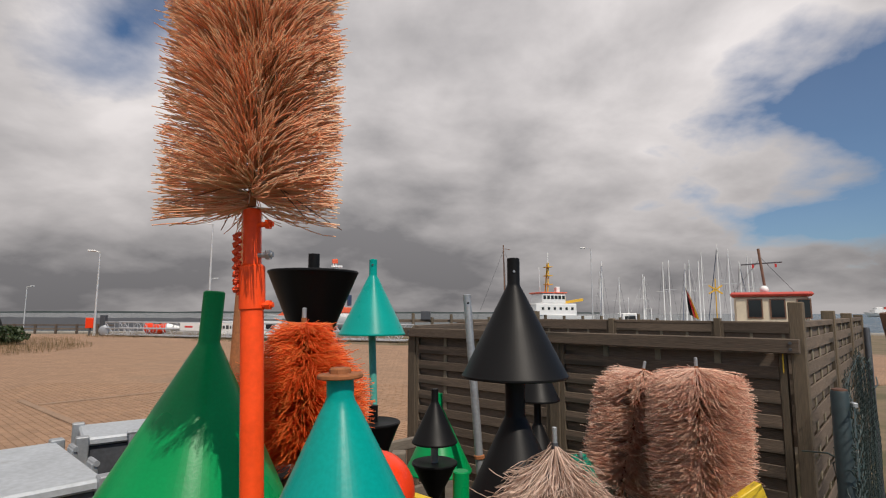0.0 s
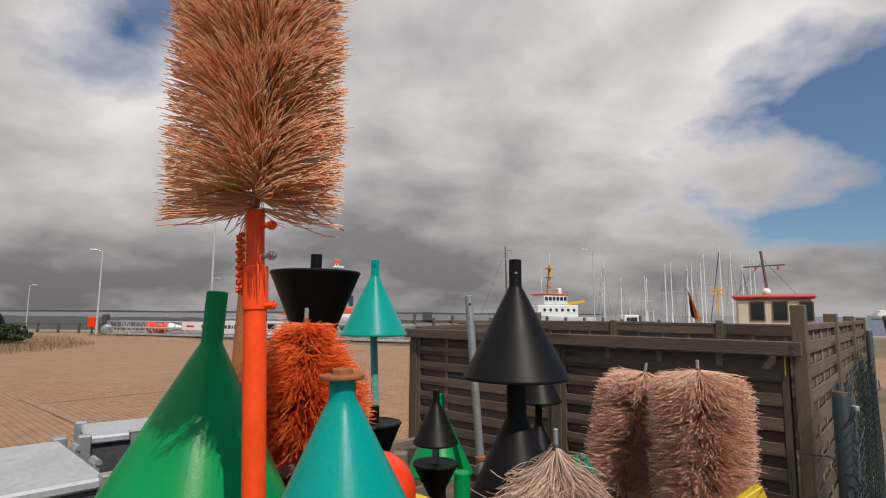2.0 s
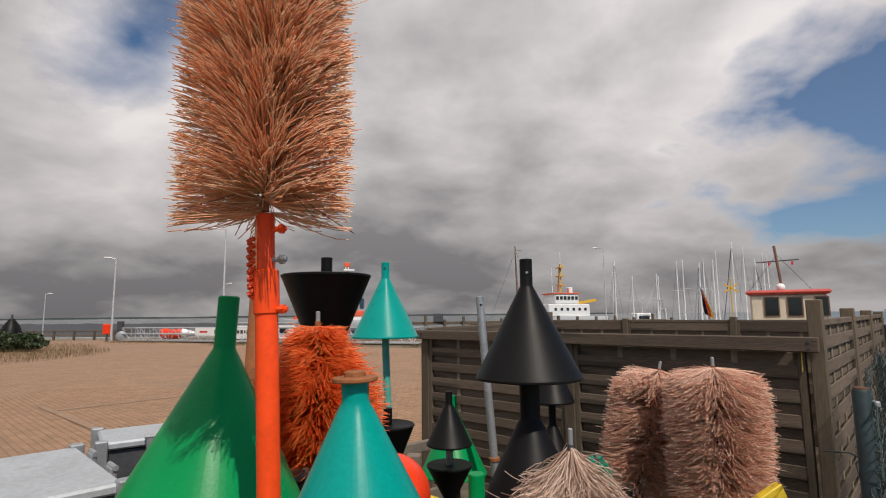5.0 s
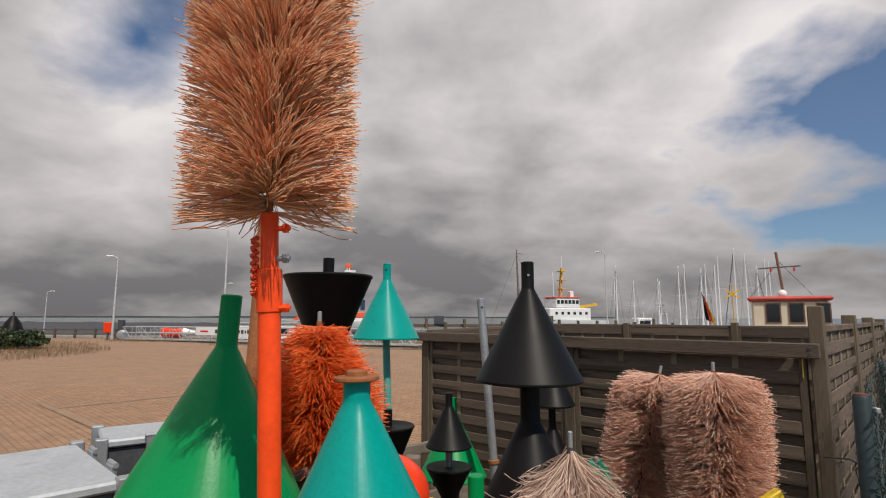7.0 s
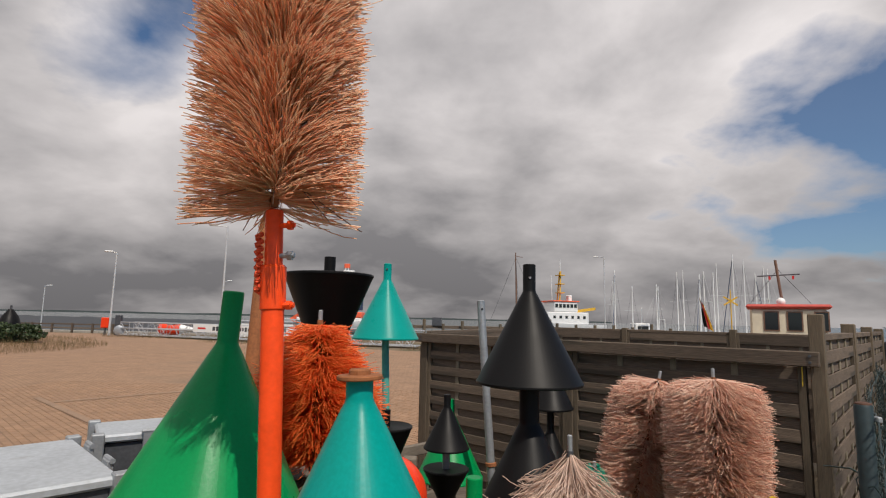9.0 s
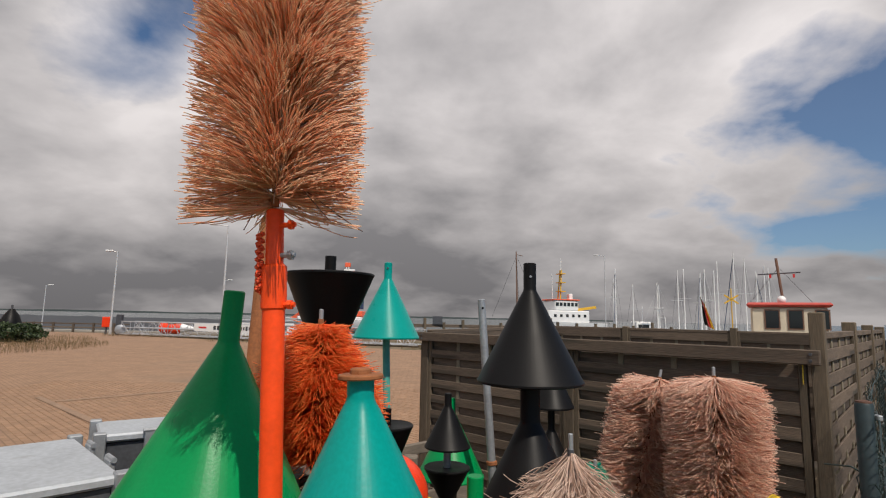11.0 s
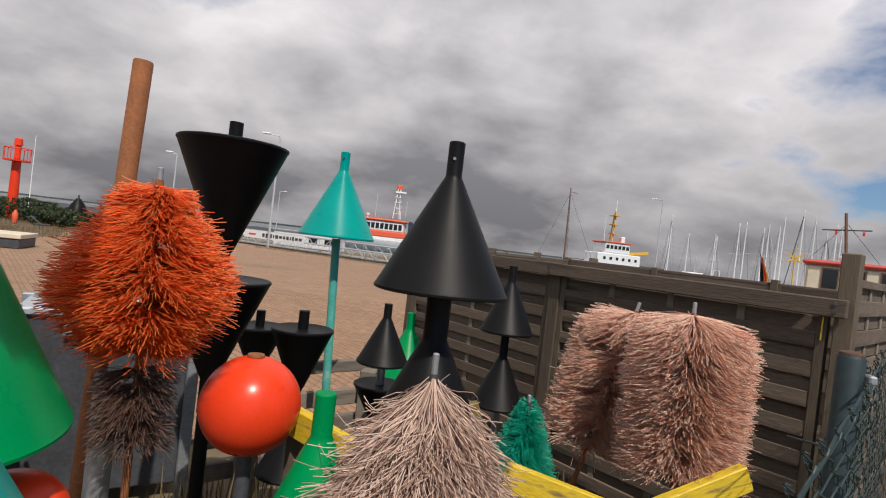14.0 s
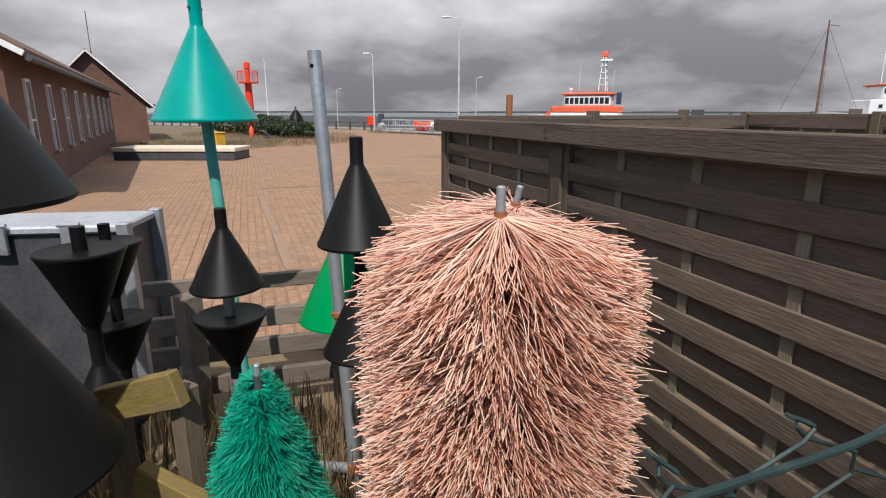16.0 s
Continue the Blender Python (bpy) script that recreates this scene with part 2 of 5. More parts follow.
M["tiles"] = mat("roof_tiles", (0.13, 0.075, 0.055), 0.85, grain=5, amount=0.3, stain=(0.09, 0.07, 0.055), stain_scale=0.5, bump=0.4)
M["bark"] = mat("leaf_dark", (0.035, 0.06, 0.022), 0.7, grain=8, amount=0.4, bump=0.2)
M["flag_red"] = mat("flag_red", (0.55, 0.03, 0.03), 0.8, amount=0.1, bump=0.0)
M["flag_gold"] = mat("flag_gold", (0.70, 0.42, 0.03), 0.8, amount=0.1, bump=0.0)
M["rope"] = mat("orange_rope", (0.70, 0.09, 0.03), 0.8, grain=200, amount=0.3, bump=0.5)
M["br_tall"] = fibre("salmon_bristles", (0.94, 0.43, 0.23), (1.0, 0.79, 0.57))
M["br_orange"] = fibre("orange_bristles", (0.95, 0.12, 0.018), (1.0, 0.33, 0.085))
M["br_pink"] = fibre("pink_bristles", (0.76, 0.36, 0.24), (1.0, 0.81, 0.66))
M["br_pale"] = fibre("pale_bristles", (0.34, 0.20, 0.14), (0.98, 0.76, 0.63))
M["br_green"] = fibre("green_bristles", (0.0, 0.34, 0.21), (0.02, 0.56, 0.38))
M["br_burnt"] = fibre("brown_bristles", (0.09, 0.05, 0.035), (0.26, 0.15, 0.11))
M["grass"] = fibre("dry_grass", (0.06, 0.058, 0.02), (0.27, 0.17, 0.085), rough=0.8)
M["leaf"] = fibre("bush_leaves", (0.015, 0.03, 0.012), (0.06, 0.09, 0.03), rough=0.6)

def island_tone(m, low, high):
    """Multiply a material's colour by a tone of each loose piece."""
    n, l = m.node_tree.nodes, m.node_tree.links
    p = n["Principled BSDF"]
    old = p.inputs["Base Color"].links[0].from_socket
    g = n.new("ShaderNodeNewGeometry")
    r = n.new("ShaderNodeMapRange")
    l.new(g.outputs["Random Per Island"], r.inputs["Value"])
    r.inputs["To Min"].default_value, r.inputs["To Max"].default_value = low, high
    h = n.new("ShaderNodeHueSaturation")
    l.new(old, h.inputs["Color"])
    l.new(r.outputs[0], h.inputs["Value"])
    l.new(h.outputs[0], p.inputs["Base Color"])
    return m


M["paver_far"] = island_tone(mat("paving_brick_rows", (0.268, 0.164, 0.10), 0.9, grain=3, amount=0.2, stain=(0.21, 0.145, 0.10), stain_at=0.56, stain_scale=0.35, bump=0.2), 0.91, 1.09)

# ---- mesh helpers ----


def mesh_of(name, geo, material, smooth=False):
    v, f = geo
    me = bpy.data.meshes.new(name)
    me.from_pydata([tuple(p) for p in v], [], [tuple(q) for q in f])
    if smooth:
        me.shade_smooth()
        me.set_sharp_from_angle(angle=radians(smooth))
    me.materials.append(material)
    me.update()
    return me


def part(name, geo, material, parent, label="", smooth=False):
    ob = new(name, mesh_of(name, geo, material, smooth))
    ob.parent = parent
    if label:
        ob["label"] = label
    return ob


def single(name, geo, material, label, category, at=(0, 0, 0), smooth=False, kind="", group=""):
    ob = new(name, mesh_of(name, geo, material, smooth))
    ob.location = at
    return tagged(ob, label, category, group, kind)


def thing(name, at, label, category, group="", turn=(0, 0, 0), kind=""):
    ob = new(name)
    ob.empty_display_size = 0.1
    ob.matrix_basis = pose(*at, *turn)
    return tagged(ob, label, category, group, kind)


def cat(*geos):
    V, F = [], []
    for v, f in geos:
        k = len(V)
        V += [tuple(p) for p in v]
        F += [tuple(i + k for i in q) for q in f]
    return V, F


def moved(geo, m):
    return [tuple(m @ Vector(p)) for p in geo[0]], geo[1]


def lathe(profile, segs=48, cap=True):
    """Turned form from (radius, height) pairs, bottom to top."""
    V, F = [], []
    for r, z in profile:
        for i in range(segs):
            a = 2 * math.pi * i / segs
            V.append((r * math.cos(a), r * math.sin(a), z))
    for k in range(len(profile) - 1):
        for i in range(segs):
            j = (i + 1) % segs
            F.append((k * segs + i, k * segs + j, (k + 1) * segs + j, (k + 1) * segs + i))
    if cap:
        F.append(tuple(range(segs - 1, -1, -1)))
        F.append(tuple((len(profile) - 1) * segs + i for i in range(segs)))
    return V, F


def rod(a, b, r, segs=12, r2=None):
    a, b = Vector(a), Vector(b)
    d = b - a
    q = d.to_track_quat("Z", "Y").to_matrix().to_4x4()
    return moved(lathe([(r, 0), (r2 or r, d.length)], segs), Matrix.Translation(a) @ q)


def pipe(points, r, segs=6):
    """A round wire along a line of points."""
    pts = [Vector(p) for p in points]
    V, F = [], []
    for i, p in enumerate(pts):
        d = (pts[min(i + 1, len(pts) - 1)] - pts[max(i - 1, 0)]).normalized()
        side = d.cross(Vector((0.31, 0.17, 0.93))).normalized()
        up = d.cross(side)
        for k in range(segs):
            a = 2 * math.pi * k / segs
            V.append(p + side * (r * math.cos(a)) + up * (r * math.sin(a)))
    for i in range(len(pts) - 1):
        for k in range(segs):
            j = (k + 1) % segs
            F.append((i * segs + k, i * segs + j, (i + 1) * segs + j, (i + 1) * segs + k))
    F.append(tuple(range(segs - 1, -1, -1)))
    F.append(tuple((len(pts) - 1) * segs + k for k in range(segs)))
    return V, F


def box(x0, y0, z0, x1, y1, z1, c=0.0):
    """A box from corner to corner with chamfered edges."""
    bm = bmesh.new()
    bmesh.ops.create_cube(bm, size=1)
    for v in bm.verts:
        v.co = ((x0 + x1) / 2 + v.co.x * (x1 - x0), (y0 + y1) / 2 + v.co.y * (y1 - y0), (z0 + z1) / 2 + v.co.z * (z1 - z0))
    if c:
        bmesh.ops.bevel(bm, geom=list(bm.edges), offset=c, segments=1, affect="EDGES")
    bm.verts.index_update()
    g = [tuple(v.co) for v in bm.verts], [tuple(v.index for v in f.verts) for f in bm.faces]
    bm.free()
    return g


def beam(a, b, w, h, c=0.004):
    """A board from a to b, w thick sideways and h high, a and b on its middle line."""
    a, b = Vector(a), Vector(b)
    d = b - a
    q = d.to_track_quat("X", "Z").to_matrix().to_4x4()
    return moved(box(0, -w / 2, -h / 2, d.length, w / 2, h / 2, c), Matrix.Translation(a) @ q)


def ball_geo(r, segs=40, rings=24):
    return lathe([(max(1e-4, r * math.sin(math.pi * k / rings)), -r * math.cos(math.pi * k / rings)) for k in range(rings + 1)], segs)


def bristles(count, top, bottom, radius, droop, seed, thick=0.0016, wave=0.005, tiers=9, segs=4, tuft=6, spread=0.16, wild=0.12, core=0.012, crown=0.0, bent=0.12, lift=0.35):
    """Stiff strands set in tufts round a stem, from height bottom to top.
    radius(u): reach at 0 (bottom) .. 1 (top); droop(u): how far the tips hang (-) or rise (+)."""
    g = np.random.default_rng(seed)
    V = np.zeros((count, segs + 1, 3, 3))
    tufts = max(1, count // tuft)
    tu, ta = g.random(tufts), g.random(tufts) * 2 * math.pi
    tu = np.where(g.random(tufts) < 0.75, (np.floor(tu * tiers) + 0.5 + g.normal(0, 0.26, tufts)) / tiers, tu)
    tu = np.clip(tu, 0, 1)
    td = g.normal(0, 0.05, tufts)
    which = g.integers(0, tufts, count)
    u, a = tu[which], ta[which]
    if crown:
        u = np.where(g.random(count) < crown, 1 - 0.12 * g.random(count) ** 2, u)
    a = a + g.normal(0, spread, count)
    R = np.array([radius(x) for x in u]) * (1 + g.normal(0, 0.045, count))
    stray = g.random(count) < 0.03
    R = np.where(stray, R * (1 + 0.14 * g.random(count)), R)
    D = np.array([droop(x) for x in u]) + td[which] + g.normal(0, wild * 0.5, count)
    z0 = bottom + u * (top - bottom)
    bend = g.normal(0, bent, count)
    wf, wp = 3 + 4 * g.random(count), g.random(count) * 6.28
    for k in range(segs + 1):
        s = k / segs
        aa = a + bend * s * s + wave / np.maximum(R, 0.02) * s * np.sin(s * wf + wp)
        rr = core + (R - core) * s
        zz = z0 + D * R * (lift * s + (1 - lift) * s * s) + wave * s * np.cos(s * wf * 1.1 + wp * 1.7)
        c = np.stack([rr * np.cos(aa), rr * np.sin(aa), zz], 1)
        th = thick * (1 - 0.12 * s)
        out = np.stack([np.cos(aa), np.sin(aa), 0 * aa], 1)
        side = np.stack([-np.sin(aa), np.cos(aa), 0 * aa], 1)
        upv = np.tile(np.array([0, 0, 1.0]), (count, 1)) - out * D[:, None] * 0.5
        for j in range(3):
            ph = 2 * math.pi * j / 3
            V[:, k, j] = c + side * (th * math.cos(ph)) + upv * (th * math.sin(ph))
    V = V.reshape(-1, 3)
    per = (segs + 1) * 3
    f = []
    for k in range(segs):
        for j in range(3):
            f.append((k * 3 + j, k * 3 + (j + 1) % 3, (k + 1) * 3 + (j + 1) % 3, (k + 1) * 3 + j))
    f = np.array(f)
    F = (f[None] + (np.arange(count) * per)[:, None, None]).reshape(-1, 4)
    return V, F


def bristle_part(geo, material, parent, label):
    V, F = geo
    me = bpy.data.meshes.new("bristles")
    me.vertices.add(len(V))
    me.vertices.foreach_set("co", V.ravel())
    me.loops.add(F.size)
    me.loops.foreach_set("vertex_index", F.ravel())
    me.polygons.add(len(F))
    me.polygons.foreach_set("loop_start", np.arange(0, F.size, F.shape[1]))
    me.polygons.foreach_set("loop_total", np.full(len(F), F.shape[1]))
    me.update(calc_edges=True)
    me.shade_smooth()
    me.materials.append(material)
    ob = new("bristles", me)
    if parent:
        ob.parent = parent
    tagged(ob, label, kind="stuff")
    return ob


def plank(name, a, b_, w, h, material, parent, label="", c=0.004):
    """A board from a to b_ as an object whose x axis runs along it."""
    a, b_ = Vector(a), Vector(b_)
    d = b_ - a
    ob = part(name, box(0, -w / 2, -h / 2, d.length, w / 2, h / 2, c), material, parent, label)
    ob.matrix_basis = Matrix.Translation(a) @ d.to_track_quat("X", "Z").to_matrix().to_4x4()
    return ob


# ---- ground, yard, water, distance ----
def paving():
    """Brick-paved yard in rows: brick texture with sand, tyre stains and uneven tone."""
    m = mat("yard_paving", (0.285, 0.176, 0.108), 0.9, grain=1.5, amount=0.22, stain=(0.22, 0.15, 0.10), stain_at=0.56, stain_scale=0.16, bump=0.0)
    n, l = m.node_tree.nodes, m.node_tree.links
    b = n["Principled BSDF"]
    old = b.inputs["Base Color"].links[0].from_socket
    co = n.new("ShaderNodeTexCoord")
    mp = n.new("ShaderNodeMapping")
    mp.inputs["Rotation"].default_value = (0, 0, radians(41))
    l.new(co.outputs["Object"], mp.inputs[0])
    br = n.new("ShaderNodeTexBrick")
    l.new(mp.outputs[0], br.inputs["Vector"])
    br.inputs["Scale"].default_value = 1.0
    br.inputs["Brick Width"].default_value, br.inputs["Row Height"].default_value = 0.24, 0.12
    br.inputs["Mortar Size"].default_value = 0.012
    br.inputs["Color1"].default_value, br.inputs["Color2"].default_value = (1.06, 1.06, 1.06, 1), (0.90, 0.89, 0.88, 1)
    br.inputs["Mortar"].default_value = (0.70, 0.69, 0.68, 1)
    mix = n.new("ShaderNodeMix")
    mix.data_type, mix.blend_type = "RGBA", "MULTIPLY"
    mix.inputs["Factor"].default_value = 1.0
    l.new(old, mix.inputs["A"])
    l.new(br.outputs["Color"], mix.inputs["B"])
    l.new(mix.outputs["Result"], b.inputs["Base Color"])
    bp = n.new("ShaderNodeBump")
    bp.inputs["Strength"].default_value, bp.inputs["Distance"].default_value = 0.6, 0.01
    l.new(br.outputs["Fac"], bp.inputs["Height"])
    bp.invert = True
    l.new(bp.outputs[0], b.inputs["Normal"])
    return m


def water_mat():
    m = mat("sea_water", (0.055, 0.075, 0.075), 0.18, grain=0.35, amount=0.25, stain_scale=0.02, bump=0.0)
    n, l = m.node_tree.nodes, m.node_tree.links
    t = n.new("ShaderNodeTexNoise")
    t.inputs["Scale"].default_value, t.inputs["Detail"].default_value = 0.7, 6
    co = n.new("ShaderNodeTexCoord")
    l.new(co.outputs["Object"], t.inputs["Vector"])
    bp = n.new("ShaderNodeBump")
    bp.inputs["Strength"].default_value, bp.inputs["Distance"].default_value = 0.9, 0.4
    l.new(t.outputs["Fac"], bp.inputs["Height"])
    l.new(bp.outputs[0], n["Principled BSDF"].inputs["Normal"])
    return m


def grid_sheet(x0, x1, y0, y1, nx, ny, height):
    V = [(x0 + (x1 - x0) * i / nx, y0 + (y1 - y0) * j / ny, height(x0 + (x1 - x0) * i / nx, y0 + (y1 - y0) * j / ny)) for j in range(ny + 1) for i in range(nx + 1)]
    F = [(j * (nx + 1) + i, j * (nx + 1) + i + 1, (j + 1) * (nx + 1) + i + 1, (j + 1) * (nx + 1) + i) for j in range(ny) for i in range(nx)]
    return V, F


M["earth"] = mat("sandy_grass_soil", (0.15, 0.11, 0.065), 0.95, grain=3, amount=0.4, stain=(0.085, 0.075, 0.035), stain_at=0.5, stain_scale=0.7, bump=0.3)
M["paving"] = paving()
M["water"] = water_mat()
QUAY = 52.0     # far edge of the land
single("ground", grid_sheet(-260, 160, -120, QUAY, 42, 34, lambda x, y: -0.03 + 0.02 * noise.noise((x * 0.05, y * 0.05, 0))), M["earth"], "sandy ground with sparse grass around the yard", "ground", kind="structure", smooth=60)
yard = [(-0.75, 5.6), (-3.2, 4.0), (-9, 3.2), (-30, 6), (-30, 11.5), (-24, 13.2), (-21.5, 16.5), (-20.3, 20.5), (-22, 25), (-27, 31), (-36, 38), (-60, 47), (-60, 50), (-34, 49.5), (-16, 39), (-3.4, 33.5), (20, 30), (24, 20), (10, 15), (2, 11)]
single("pavement", ([(x, y, 0.0) for x, y in yard] + [(x, y, -0.12) for x, y in yard], [tuple(range(len(yard) - 1, -1, -1))] + [(i, (i + 1) % len(yard), len(yard) + (i + 1) % len(yard), len(yard) + i) for i in range(len(yard))]), M["paving"], "sand-coloured brick-paved harbour yard with worn rows", "pavement", kind="structure")
single("water", grid_sheet(-4500, 4500, QUAY - 40, 4800, 4, 4, lambda x, y: -1.6), M["water"], "grey harbour and sea water under cloud", "water", kind="structure")
single("quay_wall", box(-260, QUAY - 0.35, -2.5, 160, QUAY + 0.25, 0.18, 0.03), M["stone"], "concrete quay edge along the harbour", "quay", kind="structure")
M["shore"] = mat("far_shore", (0.06, 0.075, 0.075), 0.95, grain=0.02, amount=0.3, stain_scale=0.006, bump=0.0)
V, F = grid_sheet(-3600, 900, 0, 60, 180, 1, lambda x, y: 0)
V = [(x, 3000 + 500 * math.sin(x / 1400), (-2 if y == 0 else 7 + 5 * noise.noise((x * 0.004, 2, 0)))) for x, y, z in V]
single("backdrop", (V, F), M["shore"], "low dark shore across the water", "shore", kind="structure")
# breakwater of dark timber and stone beyond the yard
V, F = grid_sheet(-420, -30, 0, 3, 130, 1, lambda x, y: 0)
V = [(x, 95 - 0.32 * (x + 30) + (0 if y == 0 else 2.5), -2 if y == 0 else 0.9 + 0.25 * noise.noise((x * 0.3, 0, 0))) for x, y, z in V]
single("breakwater", (V, F), M["dark_steel"], "dark stone breakwater behind the yard", "breakwater", kind="structure")


def grass_patch(name, places, count, height, seed, label, material="grass"):
    g = np.random.default_rng(seed)
    V = np.zeros((count, 5, 3))
    for i in range(count):
        cx, cy, rx, ry, zz = places[g.integers(0, len(places))]
        r, a = math.sqrt(g.random()), g.random() * 6.283
        x, y = cx + rx * r * math.cos(a), cy + ry * r * math.sin(a)
        h, w, th, ln = height * (0.5 + g.random()), height * 0.018, g.random() * 6.283, height * 0.5 * g.random()
        dx, dy = math.cos(th), math.sin(th)
        V[i] = [(x - dy * w, y + dx * w, zz), (x + dy * w, y - dx * w, zz), (x + dx * ln * 0.35 + dy * w * 0.8, y + dy * ln * 0.35 - dx * w * 0.8, zz + h * 0.6), (x + dx * ln * 0.35 - dy * w * 0.8, y + dy * ln * 0.35 + dx * w * 0.8, zz + h * 0.6), (x + dx * ln, y + dy * ln, zz + h)]
    F = []
    for i in range(count):
        k = i * 5
        F += [(k, k + 1, k + 2), (k, k + 2, k + 3), (k + 3, k + 2, k + 4)]
    ob = bristle_part((V.reshape(-1, 3), np.array(F)), M[material], None, label)
    ob.name = name
    return tagged(ob, label, "grass", kind="stuff")


# ---- topmarks: cones on poles ----
def cone_profile(r, rt, z0, z1, ztop, lip=0.012):
    """Hollow daymark cone: rim at z0, neck at z1, tube up to ztop."""
    return [(r - 0.02, z0 + 0.004), (r - 0.006, z0), (r, z0 + 0.004), (r, z0 + lip), (r - 0.006, z0 + lip + 0.008), (rt + 0.012, z1 - 0.02), (rt + 0.003, z1 - 0.004), (rt, z1 + 0.006), (rt, ztop - 0.004), (rt - 0.004, ztop)]


def flip(profile):
    return [(r, -z) for r, z in reversed(profile)]


def topmark(name, at, cones, pole, label, material, pole_material, group="", turn=(0, 0, 0)):
    """cones: (up, radius, tube radius, rim z, neck z, tube end z); pole: (radius, from z, to z) in world heights."""
    t = thing(name, at, label, "topmark", group, turn)
    for up, r, rt, z0, z1, z2 in cones:
        if up:
            g = lathe(cone_profile(r, rt, z0, z1, z2), 64)
        else:
            g = lathe([(a, -b) for a, b in reversed(cone_profile(r, rt, -z0, -z1, -z2))], 64)
        part("cone", g, material, t, smooth=35)
    for r, a, b in pole:
        part("pole", lathe([(r, a), (r, b)], 20), pole_material, t, smooth=40)
    return t


BL, PL = M["black"], M["zinc"]
t = topmark("cone_topmark", (0.341, 2.622, 0), [(True, 0.247, 0.030, 1.697, 2.125, 2.256), (True, 0.262, 0.046, 1.075, 1.52, 1.70)], [(0.030, 0.0, 1.06)],
            "pair of large black plastic cones, points up, on a pole", BL, PL, "black cone topmarks")
part("bolt", rod((0.0, -0.034, 2.19), (0.0, 0.034, 2.19), 0.006, 8), PL, t)
t = topmark("cone_topmark", (-0.525, 3.947, 0), [(True, 0.238, 0.029, 1.836, 2.262, 2.382)], [], "teal plastic cone topmark on a faded teal pole", M["teal"], M["teal_old"])
part("pole", rod((0, 0, 1.83), (0.07, 0.05, 0.0), 0.026, 20), M["teal_old"], t, "faded teal painted pole", smooth=40)
part("bolt", rod((0.0, -0.036, 2.34), (0.0, 0.036, 2.34), 0.007, 8), M["dark_steel"], t)
topmark("cone_topmark", (-0.69, 2.905, 0), [(False, 0.237, 0.034, 2.215, 1.72, 1.60), (False, 0.225, 0.034, 1.61, 1.16, 1.0)], [(0.030, 2.205, 2.307), (0.03, 0.0, 1.02)],
        "pair of large black plastic cones, points down, on a pole", BL, BL, "black cone topmarks")
topmark("cone_topmark", (-0.063, 3.61, 0), [(True, 0.146, 0.023, 1.17, 1.425, 1.508), (False, 0.146, 0.023, 1.055, 0.82, 0.76)], [(0.023, 1.05, 1.18), (0.02, 0.0, 0.78)],
        "small black plastic cones set base to base on a steel pole", BL, PL, "black cone topmarks")
topmark("cone_topmark", (0.603, 3.656, 0), [(True, 0.147, 0.023, 1.428, 1.708, 1.802), (True, 0.147, 0.023, 1.02, 1.29, 1.43)], [(0.021, 0.0, 1.03)],
        "two small black plastic cones, points up, on a steel pole", BL, PL, "black cone topmarks")
topmark("cone_topmark", (-0.771, 3.531, 0), [(False, 0.150, 0.025, 1.30, 1.03, 0.98), (False, 0.150, 0.025, 0.92, 0.66, 0.6)], [(0.025, 1.29, 1.385), (0.025, 0.0, 0.99)],
        "two small black plastic cones, points down, on a pole", BL, BL, "black cone topmarks")
topmark("cone_topmark", (-0.406, 3.241, 0), [(False, 0.155, 0.026, 1.375, 1.06, 0.99), (True, 0.155, 0.026, 0.64, 0.9, 1.0)], [(0.026, 1.365, 1.463), (0.024, 0.0, 0.66)],
        "small black plastic cones set point to point on a pole", BL, BL, "black cone topmarks")
topmark("cone_topmark", (-0.792, 1.685, 0), [(True, 0.325, 0.031, 1.33, 1.905, 2.063)], [(0.028, 0.0, 1.4)], "large glossy green plastic cone topmark leaning slightly", M["green"], PL, turn=(0, 3.2, 0))
t = topmark("cone_topmark", (-0.118, 1.146, 0), [(True, 0.248, 0.027, 1.37, 1.825, 1.872)], [(0.026, 0.0, 1.4)], "large teal plastic cone topmark with rusty flange", M["teal"], PL, turn=(0, -1.8, 0))
part("flange", lathe([(0.02, 1.866), (0.044, 1.866), (0.0455, 1.868), (0.0455, 1.873), (0.044, 1.875), (0.02, 1.876)], 32), M["rust"], t, "rusty steel flange", smooth=30)
part("cap", lathe([(0.021, 1.874), (0.022, 1.876), (0.022, 1.884), (0.019, 1.887), (0.0, 1.887)], 8), M["rust"], t, "rusty bolt head")
topmark("cone_topmark", (0.082, 2.22, 0), [(True, 0.235, 0.032, 0.80, 1.255, 1.389)], [(0.028, 0.0, 0.85)], "green plastic cone topmark with a long neck", M["green"], PL)
t = topmark("cone_topmark", (-0.054, 4.35, 0.01), [(True, 0.255, 0.030, 0.78, 1.25, 1.364)], [], "green plastic cone topmark on a dark timber stake", M["green"], PL)
part("pole", rod((0, 0, 0), (0, 0, 0.9), 0.05, 16), M["wood_post"], t, "dark timber stake", smooth=40)

